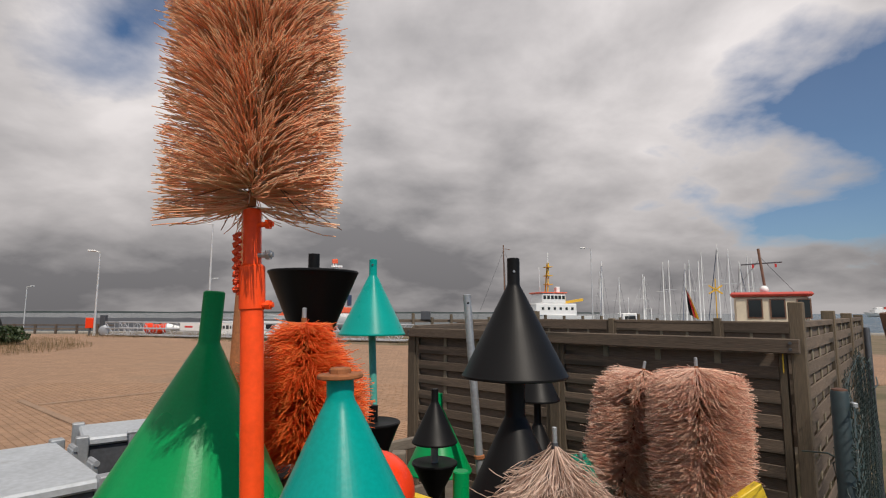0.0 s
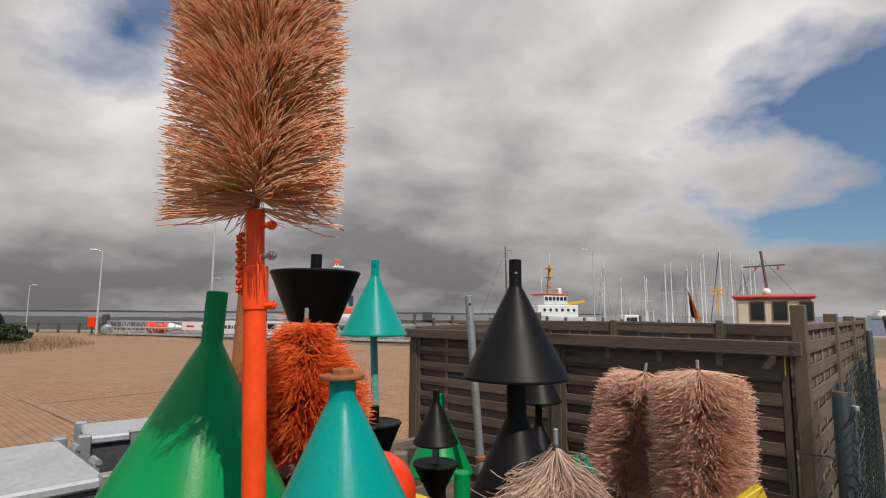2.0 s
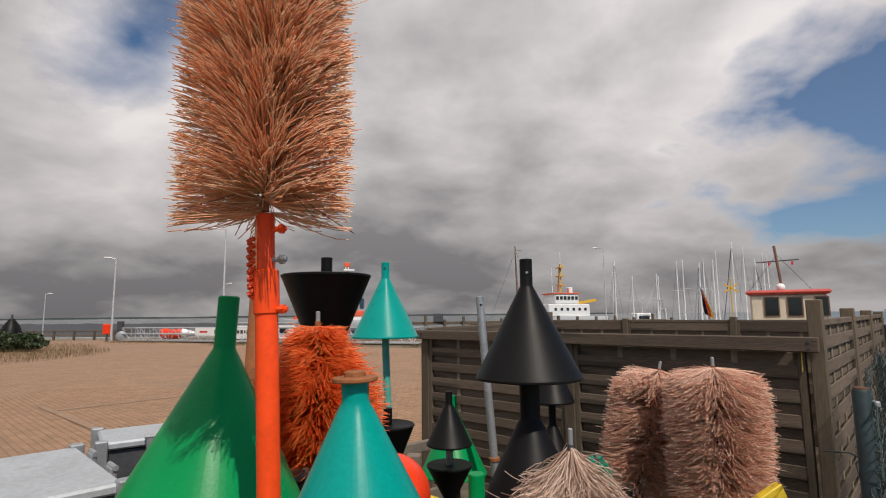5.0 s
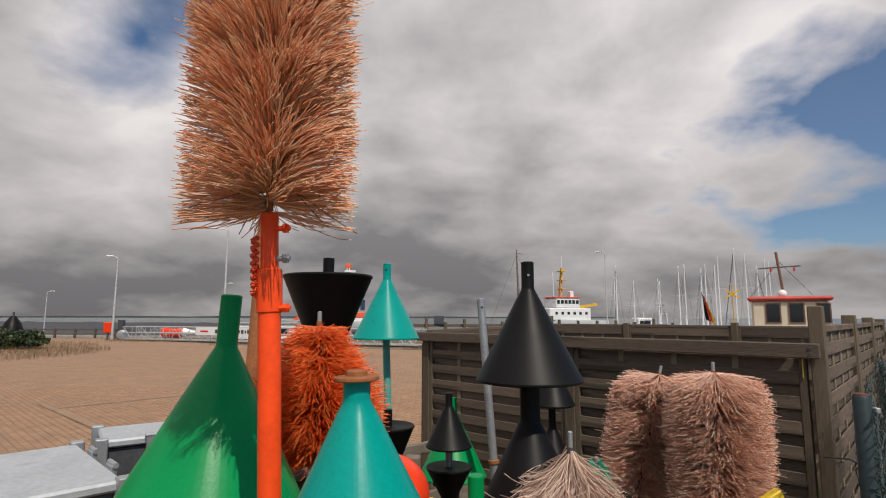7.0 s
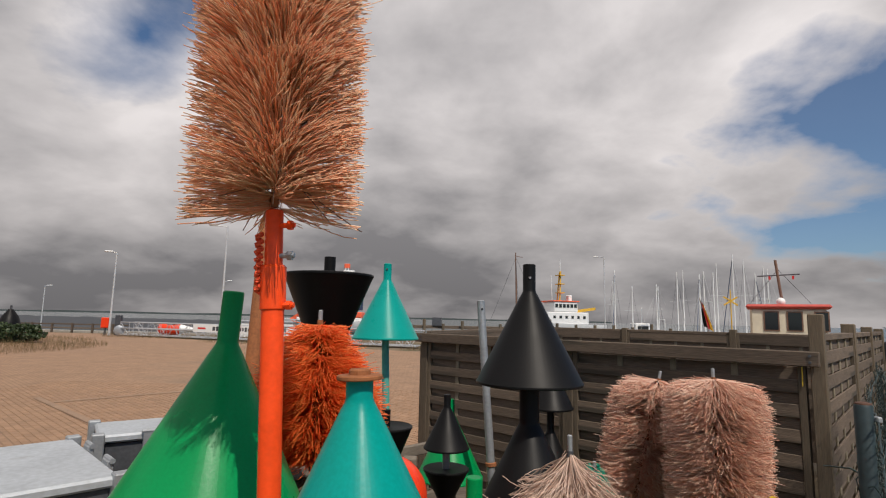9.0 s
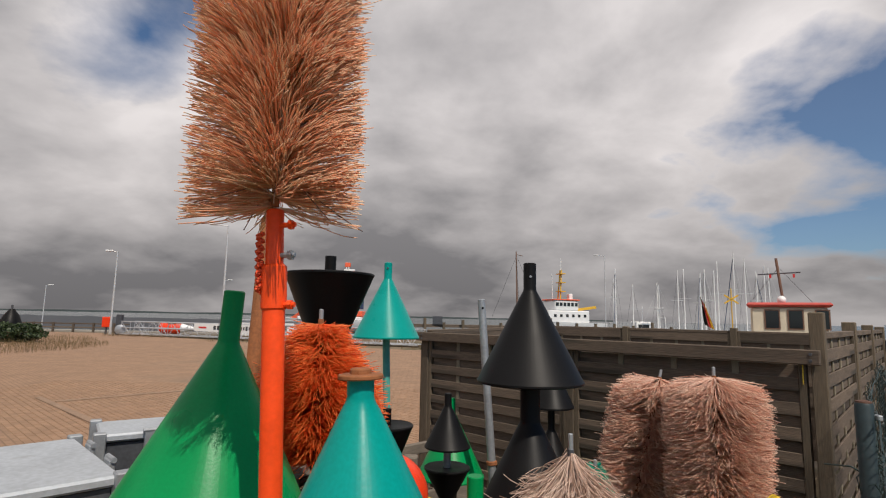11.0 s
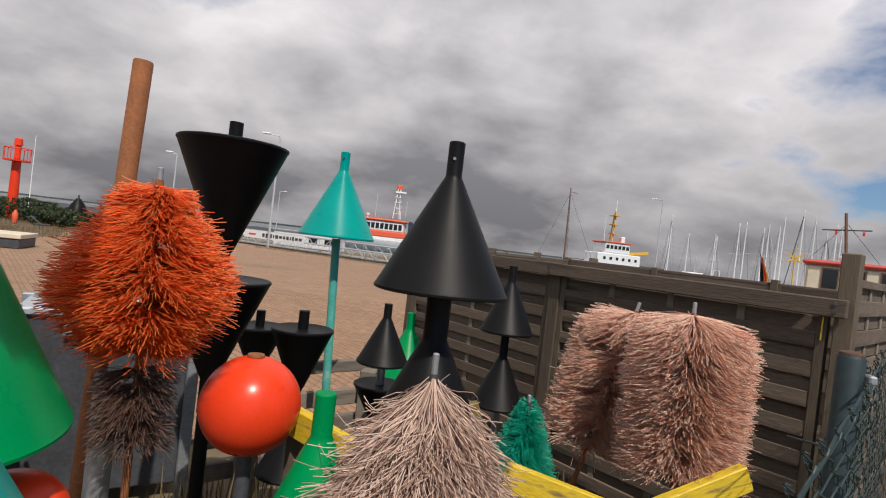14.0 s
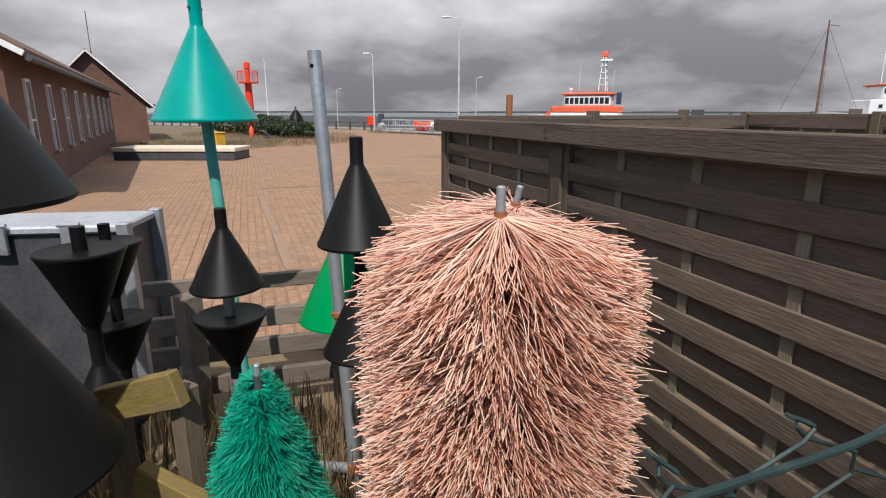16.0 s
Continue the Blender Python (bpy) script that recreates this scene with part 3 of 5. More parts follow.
# orange-red ball on a pole
t = thing("ball_topmark", (-0.295, 2.52, 0), "glossy orange-red plastic ball topmark on a pole", "topmark")
part("ball", moved(ball_geo(0.180), Matrix.Translation((0, 0, 1.208))), M["red"], t, smooth=80)
part("cap", lathe([(0.03, 1.382), (0.032, 1.388), (0.03, 1.395), (0.012, 1.397)], 20), M["rust"], t, "small rusty cap", smooth=30)
part("pole", lathe([(0.028, 0), (0.028, 1.06)], 16), M["dark_steel"], t, smooth=40)
t = thing("ball_topmark", (-0.55, 1.82, 0), "orange-red plastic ball topmark low among the poles", "topmark")
part("ball", moved(ball_geo(0.13), Matrix.Translation((0, 0, 1.07))), M["red"], t, smooth=80)
part("pole", lathe([(0.026, 0), (0.026, 0.96)], 16), M["dark_steel"], t, smooth=40)

# ---- brush topmarks ----
def stem(t, z0, z1, r, spike, material=None):
    part("stem", lathe([(r, z0), (r, z1)], 10), material or M["dark_steel"], t, smooth=40)
    if spike:
        part("spike", lathe([(0.009, z1 - 0.02), (0.009, z1 + spike - 0.003), (0.006, z1 + spike)], 10), M["zinc"], t, "bare steel spike", smooth=40)


# tall salmon brush on an orange pole
t = thing("brush_topmark", (-0.321, 1.268, 0), "tall salmon-pink bristle brush topmark on an orange pole", "topmark", "brush topmarks", turn=(0, -2.4, 0))
tuft_ob = bristle_part(bristles(7400, 2.90, 2.238, lambda u: 0.194, lambda u: -0.10 + 0.46 * min(1, u / 0.30), 1, thick=0.0014, tiers=15, tuft=11, spread=0.12, wild=0.18, bent=0.08, segs=6, lift=1.6), M["br_tall"], t, "salmon-pink bristles")
tuft_ob.matrix_basis = Matrix.Translation((0, 0, 2.25)) @ Matrix.Rotation(radians(2.2), 4, "Y") @ Matrix.Translation((0, 0, -2.25))
part("pole", lathe([(0.0255, 0), (0.0255, 2.0), (0.0235, 2.03), (0.0205, 2.05), (0.0205, 2.228), (0.019, 2.232), (0.009, 2.236)], 32), M["orange_paint"], t, "orange painted steel pole", smooth=40)
part("stem", lathe([(0.009, 2.24), (0.009, 2.87)], 10), M["rust"], t, "rusty twisted stem")
part("collar", lathe([(0.024, 2.0), (0.029, 2.005), (0.029, 2.10), (0.024, 2.105)], 24), M["orange_paint"], t, smooth=30)
for z in (2.012, 2.125, 2.195):
    part("bolt", cat(rod((0.01, -0.006, z), (0.052, -0.012, z), 0.006, 8), rod((0.036, -0.010, z), (0.046, -0.011, z), 0.0115, 6)), M["zinc"] if z == 2.125 else M["orange_paint"], t)
part("rope", pipe([(-0.030 + 0.006 * math.cos(k * 1.3), -0.012 + 0.006 * math.sin(k * 1.3), 2.04 + 0.0035 * k) for k in range(40)], 0.006, 6), M["rope"], t, "orange painted rope lashing")
g = np.random.default_rng(4)
part("stray_bristle", cat(*[pipe([(0.01 * math.cos(a), 0.01 * math.sin(a), 2.30), (0.08 * math.cos(a), 0.08 * math.sin(a), 2.27), (r * math.cos(a), r * math.sin(a), 2.27 - d)], 0.0012, 4) for a, r, d in zip(g.random(7) * 6.28, 0.14 + 0.08 * g.random(7), 0.03 + 0.05 * g.random(7))]), M["br_burnt"], t)

# orange brush
t = thing("brush_topmark", (-0.550, 2.235, 0), "bushy orange bristle brush topmark on a rusty stem", "topmark", "brush topmarks")
bristle_part(bristles(6600, 1.955, 1.41, lambda u: 0.272 * (0.52 + 0.48 * min(1, u / 0.35)) * (1 - 0.62 * (max(0, u - 0.45) / 0.55) ** 1.3), lambda u: 0.06 - 0.30 * u, 2, thick=0.0014, tiers=9, tuft=18, spread=0.12, wild=0.30, crown=0.04, bent=0.10, segs=5, wave=0.006, lift=0.95), M["br_orange"], t, "bright orange bristles")
bristle_part(bristles(1100, 1.38, 1.13, lambda u: 0.125, lambda u: -0.3, 3, thick=0.0015, tiers=5, tuft=8, wild=0.3), M["br_burnt"], t, "brown worn bristles")
stem(t, 0, 1.975, 0.012, 0.04, M["rust"])

# two pink brushes before the wooden fence
t = thing("brush_topmark", (1.385, 3.075, 0.008), "pink bristle brush topmark before the wooden fence", "topmark", "brush topmarks")
bristle_part(bristles(8600, 1.69, 1.02, lambda u: 0.258 * (1 - 0.14 * max(0, u - 0.88) / 0.12), lambda u: 0.03 - 0.10 * u - 0.22 * u ** 5, 5, thick=0.0014, tiers=17, tuft=12, spread=0.10, wild=0.20, segs=6, crown=0.05, bent=0.10, wave=0.007, lift=0.6), M["br_pink"], t, "pale pink bristles")
stem(t, 0, 1.70, 0.012, 0.046, M["rust"])
t = thing("brush_topmark", (0.872, 3.50, 0.025), "leaning pink bristle brush topmark on a bent stem", "topmark", "brush topmarks", turn=(0, 13, 0))
bristle_part(bristles(7600, 1.66, 0.94, lambda u: 0.258 * (1 - 0.20 * max(0, u - 0.88) / 0.12), lambda u: 0.01 - 0.10 * u - 0.22 * u ** 5, 6, thick=0.0015, tiers=17, tuft=12, spread=0.10, wild=0.20, segs=5, crown=0.05, bent=0.10, wave=0.007, lift=0.6), M["br_pink"], t, "pale pink bristles")
stem(t, 0, 1.67, 0.014, 0.046, M["rust"])

# pale drooping brush
t = thing("brush_topmark", (0.419, 2.072, 0), "pale drooping bristle brush topmark worn to a cone", "topmark", "brush topmarks")
bristle_part(bristles(4200, 1.52, 1.14, lambda u: 0.165 + 0.225 * min(1, 1.35 * (1 - u)), lambda u: -0.70 - 0.2 * u, 7, thick=0.0016, tiers=7, tuft=10, spread=0.2, wild=0.45, segs=7, bent=0.28, wave=0.018, lift=1.35), M["br_pale"], t, "pale brownish bristles")
stem(t, 0, 1.53, 0.012, 0.055)

# green brush
t = thing("brush_topmark", (0.736, 3.05, 0), "small green bristle brush topmark shaped like a fir", "topmark", "brush topmarks")
bristle_part(bristles(6000, 1.235, 0.82, lambda u: 0.028 + 0.16 * (1 - u) ** 0.75, lambda u: 0.05 - 0.5 * (1 - u), 8, thick=0.0012, tiers=8, tuft=14, spread=0.16, wild=0.26, segs=5), M["br_green"], t, "emerald green bristles")
stem(t, 0, 1.23, 0.012, 0.03)

# ---- poles and rack ----
single("rusty_pole", lathe([(0.036, 0), (0.036, 2.445), (0.033, 2.452)], 28), M["rust"], "plain rusty brown steel pole standing upright", "pole", (-1.02, 2.575, 0), smooth=40).rotation_euler = (0, radians(2.4), 0)
single("short_pole", lathe([(0.03, 0), (0.03, 1.31), (0.026, 1.315), (0.026, 1.26)], 24), M["zinc"], "short galvanised steel pole under the orange brush", "pole", (-0.715, 2.30, 0), smooth=40)
t = thing("grey_pole", (0.312, 3.94, 0), "galvanised steel pole with a clamp ring and bolt hole", "pole", turn=(-0.8, -4.2, 0))
part("tube", lathe([(0.028, 0), (0.028, 2.13), (0.024, 2.134), (0.024, 2.05)], 24), M["zinc"], t, smooth=40)
part("clamp", lathe([(0.03, 0.985), (0.038, 0.99), (0.038, 1.01), (0.03, 1.015)], 20), M["rust"], t, "rusty clamp ring", smooth=30)
part("hole_plug", rod((0.005, -0.031, 2.07), (0.005, -0.02, 2.07), 0.008, 10), BL, t)
part("foot_tube", rod((0, 0, 0.22), (-0.42, -0.05, 0.16), 0.026, 16), M["zinc"], t, smooth=40)
part("clamp", lathe([(0.03, 0.20), (0.036, 0.205), (0.036, 0.25), (0.03, 0.255)], 20), M["rust"], t, "rusty clamp ring", smooth=30)

single("green_post", lathe([(0.03, -0.03), (0.03, 1.84), (0.036, 1.842), (0.036, 1.86), (0.02, 1.87)], 16), M["wire_post"], "slim green-coated steel fence post with a cap", "post", (3.99, 5.0, 0), smooth=40)
plank("leaning_timber", (5.20, 6.0, -0.03), (4.86, 6.05, 2.02), 0.12, 0.20, M["mast_wood"], None, c=0.01)
tagged(bpy.data.objects["leaning_timber"], "dark brown leaning timber post beside the path", "post")
single("thin_stake", lathe([(0.03, -0.03), (0.03, 1.83), (0.024, 1.85)], 12), M["dark_steel"], "thin dark steel stake beside the path", "stake", (4.42, 5.85, 0), smooth=40)

# rack of yellow boards that hold the poles
t = thing("pole_rack", (0, 0, 0), "rack of yellow painted boards holding the poles", "rack")
plank("board", (-0.22, 2.70, 1.12), (0.15, 2.545, 1.06), 0.045, 0.11, M["yellow"], t, "yellow painted board with worn end")
plank("board", (0.655, 2.60, 1.075), (1.12, 2.77, 0.91), 0.045, 0.10, M["yellow"], t)
plank("board", (1.10, 2.72, 0.905), (1.575, 2.85, 1.125), 0.045, 0.10, M["yellow"], t)
# the two rear boards carry dirt and painted-in shade in their colour
plank("board", (0.53, 2.97, 1.175), (0.27, 2.91, 1.085), 0.040, 0.10, M["old_yellow_shaded"], t, "dirty yellow board with shade in its colour")
plank("board", (0.40, 2.90, 0.90), (1.0, 3.05, 0.70), 0.045, 0.10, M["old_yellow_shaded"], t, "dirty yellow board with shade in its colour")
for x, y, z in ((-0.19, 2.74, 1.10), (0.70, 2.67, 1.04), (1.12, 2.83, 0.93), (1.54, 2.89, 1.12), (0.48, 3.01, 1.15), (0.24, 2.95, 1.09)):
    part("upright", box(x - 0.03, y - 0.03, 0, x + 0.03, y + 0.03, z, 0.004), M["wood_post"], t)

# low timber barrier behind the poles
t = thing("timber_barrier", (0, 0, 0), "low barrier of grey weathered timber rails", "barrier")
a, b = Vector((-1.25, 3.95, 0)), Vector((-0.02, 5.25, 0))
for z, h in ((0.86, 0.09), (0.62, 0.12), (0.42, 0.12), (0.2, 0.12)):
    plank("rail", (a.x, a.y, z), (b.x, b.y, z), 0.05, h, M["old_rail"], t, c=0.006)
for k in (0.12, 0.62, 0.97):
    p = a.lerp(b, k)
    part("post", box(p.x + 0.03, p.y - 0.1, 0, p.x + 0.15, p.y + 0.02, 0.84, 0.008), M["old_rail"], t)

# ---- lamella fence round the enclosure ----
FA, FB = Vector((2.237, 3.560, 0)), Vector((-0.485, 6.05, 0))       # front line, corner to free end
fd = (FB - FA).normalized()
SD = Vector((math.sin(radians(40)), math.cos(radians(40)), 0))      # side line


def fence_panel(wall, a, d, length, top, rows, normal):
    """One panel: battens in the middle, boards before and behind them in turn."""
    q = Matrix(((d.x, normal.x, 0, a.x), (d.y, normal.y, 0, a.y), (0, 0, 1, 0), (0, 0, 0, 1)))
    pitch = (top - 0.08) / rows
    front = mesh_of("slat", box(0.045, -0.034, 0, length - 0.045, -0.020, pitch * 1.06, 0.003), M["wood"])
    back = mesh_of("slat", box(0.045, -0.008, 0, length - 0.045, 0.006, pitch * 1.12, 0.003), M["wood"])
    batten = mesh_of("batten", box(-0.022, -0.0195, 0.06, 0.022, -0.0085, top, 0.002), M["batten"])
    edge = mesh_of("frame_board", box(-0.022, -0.036, 0.04, 0.022, 0.024, top, 0.003), M["wood_post"])
    for k in range(rows):
        ob = new("slat", front if k % 2 else back)
        ob.parent, ob.matrix_basis = wall, q @ pose(random.uniform(-.004, .004), 0, 0.06 + k * pitch, random.uniform(-2, 2), random.uniform(-.12, .12), 0)
    for k in range(1, 4):
        ob = new("batten", batten)
        ob.parent, ob.matrix_basis = wall, q @ pose(length * k / 4, 0, 0)
    if top > 1.8:
        ob = part("top_frame", box(0.0, -0.036, top - 0.03, length, 0.024, top + 0.014, 0.004), M["wood"], wall)
        ob.matrix_basis = q
    for x in (0.022, length - 0.022):
        ob = new("frame_board", edge)
        ob.parent, ob.matrix_basis = wall, q @ pose(x, 0, 0)


def fence_post(wall, p, d, normal, z, w=0.10):
    q = Matrix(((d.x, normal.x, 0, p.x), (d.y, normal.y, 0, p.y), (0, 0, 1, 0), (0, 0, 0, 1)))
    ob = part("post", box(-w / 2, -w / 2, 0, w / 2, w / 2, z, 0.006), M["wood_post"], wall)
    ob.matrix_basis = q


def board_wall(name, a, d, normal, count, length, post, top, post_z, rows, label):
    wall = thing(name, (0, 0, 0), label, "fence", kind="structure")
    s = 0.0
    for k in range(count):
        fence_post(wall, a + d * s, d, normal, post_z[k], 0.085 if post_z[k] > 2.05 else 0.10)
        fence_panel(wall, a + d * (s + post / 2), d, length, top, rows, normal)
        s += length + post
    fence_post(wall, a + d * s, d, normal, post_z[count])
    return wall


front_n = Vector((-fd.y, fd.x, 0))
if front_n.y < 0:
    front_n = -front_n
L = (FB - FA).length
PN = (L - 0.2) / 2 - 0.05
wall = board_wall("wall_front", FA + front_n * 0.10 + fd * 0.02, fd, front_n, 2, PN, 0.10, 1.74, (0.30, 1.78, 1.78), 21, "weathered brown lamella fence panels with a plank along the top")
plank("top_rail", FA + fd * -0.02 + front_n * 0.02 + Vector((0, 0, 1.785)), FB + fd * 0.02 + front_n * 0.02 + Vector((0, 0, 1.785)), 0.038, 0.095, M["wood"], wall, "weathered plank rail", c=0.006)
plank("top_board", FA + fd * 0.12 + front_n * 0.075 + Vector((0, 0, 1.815)), FB + front_n * 0.075 + Vector((0, 0, 1.815)), 0.07, 0.03, M["wood"], wall, c=0.004)
for s in (0.03, L / 2, L - 0.08):
    for z in (1.765, 1.805):
        part("bolt", rod(FA + fd * s + front_n * -0.005 + Vector((0, 0, z)), FA + fd * s + front_n * 0.01 + Vector((0, 0, z)), 0.010, 8), M["dark_steel"], wall)
side_n = Vector((SD.y, -SD.x, 0))
corner = FA + front_n * 0.095
wall = board_wall("wall_side", corner, SD, -side_n, 3, 1.66, 0.10, 1.93, (2.07, 2.02, 2.0, 1.98), 23, "weathered brown lamella fence panels along the path")
back = corner + SD * 5.28
board_wall("wall_back", back, fd, front_n, 3, 1.72, 0.10, 1.86, (1.95, 1.92, 1.90, 1.9), 12, "weathered brown lamella fence panels behind the enclosure")
left_d = (back + fd * 5.46 - FB - front_n * 0.1).normalized()
ll = (back + fd * 5.46 - FB).length
board_wall("wall_left", FB + front_n * 0.1 + left_d * 0.1, left_d, Vector((-left_d.y, left_d.x, 0)), 3, ll / 3 - 0.14, 0.10, 1.84, (1.7, 1.90, 1.92, 1.9), 12, "weathered brown lamella fence panels closing the enclosure")
single("tie_strap", beam(FA + front_n * 0.045 + fd * 0.094 + Vector((0, -0.02, 1.735)), FA + front_n * 0.045 + fd * 0.096 + Vector((0, -0.02, 1.61)), 0.003, 0.006, 0.001), M["yellow"], "yellow strap hanging beside the corner post", "strap")

# ---- chain-link fence ----
t = thing("wire_fence", (0, 0, 0), "slack green-coated chain-link fence on a steel post", "fence")
P0 = Vector((1.308, 1.845, 0))
wd = Vector((0.588, 0.809, 0)).normalized()
wn = Vector((wd.y, -wd.x, 0))
part("post", moved(lathe([(0.0255, 0), (0.0255, 1.742), (0.0225, 1.748)], 24), Matrix.Translation(P0 - wn * 0.012)), M["wire_post"], t, "dark green-coated steel post", smooth=40)
part("cap", moved(lathe([(0.02, 1.748), (0.0228, 1.7485), (0.0215, 1.753), (0.01, 1.756)], 20), Matrix.Translation(P0 - wn * 0.012)), M["cap_rust"], t, "rusty post cap", smooth=40)
part("clamp", moved(box(-0.008, -0.012, -0.009, 0.008, 0.016, 0.009, 0.003), Matrix.Translation(P0 + wn * 0.022 + Vector((0, 0, 1.705)))), M["zinc"], t, "small galvanised wire clamp")
LINE = [P0 + wd * k + wn * o + Vector((0, 0, z)) for k, o, z in ((-0.72, 0.02, 1.655), (-0.36, 0.02, 1.69), (0.0, 0.02, 1.715), (0.45, 0.0, 1.705), (0.9, 0.0, 1.695), (1.35, 0.01, 1.705), (1.8, 0.03, 1.715), (2.3, 0.05, 1.72), (2.8, 0.06, 1.71), (3.3, 0.06, 1.70))]


def along(s):
    """A point of the slack mesh's top edge, s from 0 to 1."""
    f = min(0.9999, max(0, s)) * (len(LINE) - 1)
    k = int(f)
    return Vector(LINE[k]).lerp(Vector(LINE[k + 1]), f - k)


def zigzag(s0, cell, shift, hooks, phase=0, r=0.0017):
    """One bent wire of the mesh, from its twisted top down; neighbours hook into it."""
    a0 = along(s0)
    d0 = (along(s0 + 0.02) - along(s0 - 0.02))
    d0.z = 0
    d0.normalize()
    side = Vector((d0.y, -d0.x, 0))
    line = []
    for k in range(int(a0.z / (cell * 0.6))):
        z = a0.z - k * cell * 0.6
        flip_ = 1 if (k + phase) % 2 else -1
        off = shift + 0.03 * noise.noise((s0 * 9, z * 1.6, 3.1)) + 0.004 * flip_
        p = a0 + d0 * (flip_ * cell * 0.53 + 0.022 * noise.noise((s0 * 14, z * 2.5, shift))) + side * off
        line.append(Vector((p.x, p.y, max(0.02, z + 0.016 * noise.noise((s0 * 20, z * 5, 7))))))
    bent = [line[0]]
    for q0, q1 in zip(line, line[1:]):
        bent += [q0.lerp(q1, 0.12) + Vector((0, 0, -0.004)), q0.lerp(q1, 0.88) + Vector((0, 0, 0.004))]
    if hooks:
        top = line[0]
        h = 0.012 + 0.010 * noise.noise((s0 * 31, 2, 0))
        bent = [top + d0 * (0.011 * math.cos(v * 0.8 + 2.6)) + side * (0.004 * math.cos(v * 1.6)) + Vector((0, 0, h * 0.6 + h * 0.6 * math.sin(v * 0.8 + 2.6 - 1.6))) for v in range(7)] + bent
    return pipe(bent, r, 5)


total = sum((Vector(LINE[k + 1]) - Vector(LINE[k])).length for k in range(len(LINE) - 1))
n = int(total / 0.058)
part("mesh", cat(*[zigzag((i + 0.5) / n, 0.058, 0.0, i % 4 == 0 or i % 7 == 2, i % 2, 0.0015) for i in range(n)]), M["wire"], t, "slack diamond wire mesh")
part("top_wire", pipe([along(k / 90) + wn * 0.004 + Vector((0, 0, -0.012 + 0.003 * math.sin(k * 0.9))) for k in range(91)], 0.0026, 8), M["wire"], t, "slack top wire")
part("tie_wire", pipe([P0 + Vector((0.03, 0.0, 1.50)), P0 + Vector((0.0, 0.1, 1.53)), P0 + Vector((0.01, 0.25, 1.50))], 0.003, 6), M["wire"], t)
g = random.Random(31)
for _ in range(9):
    z0, a0, turns = g.uniform(1.05, 1.6), g.uniform(0, 6.28), g.uniform(0.8, 1.6)
    part("wire_loop", pipe([P0 + Vector(((0.032 + 0.014 * math.sin(k * 1.7 + a0)) * math.cos(a0 + turns * 0.55 * k), (0.032 + 0.014 * math.sin(k * 1.7 + a0)) * math.sin(a0 + turns * 0.55 * k), z0 - 0.022 * k + 0.02 * math.sin(k * 2.3))) for k in range(14)], 0.0024, 5), M["wire"], t)
t = thing("wire_roll", (0, 0, 0), "dark bunched roll of green chain-link mesh against the fence", "wire mesh")
part("mesh", cat(*[zigzag(0.59 + 0.19 * i / 60, 0.04, 0.02 + 0.018 * (i % 4), False, i % 2) for i in range(60)]), M["wire"], t)
part("tie", pipe([along(0.62) + wn * 0.09 + Vector((0, 0, -0.12)), along(0.70) + wn * 0.1 + Vector((0, 0, -0.14)), along(0.78) + wn * 0.09 + Vector((0, 0, -0.13))], 0.004, 6), M["wire"], t)

# ---- galvanised boxes beside the yard ----
def steel_box(at, turn, sx, sy, h, label):
    t = thing("steel_crate", at, label, "crate", "steel crates", (0, 0, turn))
    part("body", box(0.03, 0.03, 0.08, sx - 0.03, sy - 0.03, h - 0.05, 0.01), M["dark_steel"], t, "dark steel side walls")
    part("lid", box(0, 0, h - 0.05, sx, sy, h, 0.012), M["zinc_box"], t, "weathered galvanised lid")
    for x in (0, sx):
        for y in (0, sy):
            part("corner_post", box(x - 0.035, y - 0.035, 0, x + 0.035, y + 0.035, h + 0.015, 0.006), M["zinc"], t)
    for x in (sx * 0.3, sx * 0.7):
        part("hinge", cat(box(x - 0.05, -0.03, h - 0.16, x + 0.05, 0.0, h + 0.012, 0.004), rod((x - 0.06, -0.02, h + 0.012), (x + 0.06, -0.02, h + 0.012), 0.014, 10)), M["zinc"], t)
    return t


steel_box((-2.2, 3.4, 0), 37, 0.98, 0.5, 1.23, "tall galvanised steel crate with dark sides")
steel_box((-1.52, 2.57, 0), 137, 0.99, 0.8, 1.25, "galvanised steel crate with flat grey lid")
t = thing("steel_pipe", (-0.70, 2.30, 0), "short grey steel pipe with a flanged top", "pipe")
part("tube", lathe([(0.037, 0), (0.037, 1.26)], 24), M["zinc"], t, smooth=40)
part("flange", lathe([(0.03, 1.262), (0.046, 1.264), (0.046, 1.28), (0.03, 1.282)], 24), M["dark_steel"], t, smooth=30)

grass_patch("grass", [(-0.5, 2.7, 0.4, 0.4, -0.03), (-0.4, 3.3, 0.9, 0.9, -0.03), (0.5, 4.2, 0.9, 0.7, -0.03), (1.3, 3.2, 0.7, 0.5, -0.03), (0.2, 2.4, 1.0, 0.6, -0.03), (2.6, 3.4, 0.5, 1.2, -0.03)], 5200, 0.34, 21, "dry grass tufts between the poles")
grass_patch("grass", [(-24, 27, 4, 7, 0.0), (-28, 20, 6, 6, 0.0), (-26, 13.5, 5, 1.8, 0), (-33, 35, 8, 6, 0.0)], 16000, 0.26, 22, "dry brownish grass verge beside the yard")
grass_patch("grass", [(-10, 38.5, 9, 1.6, 0.0), (-22, 44, 8, 2, 0.0), (2, 34.5, 6, 1.2, 0.0)], 5000, 0.3, 23, "green grass strip along the quay")


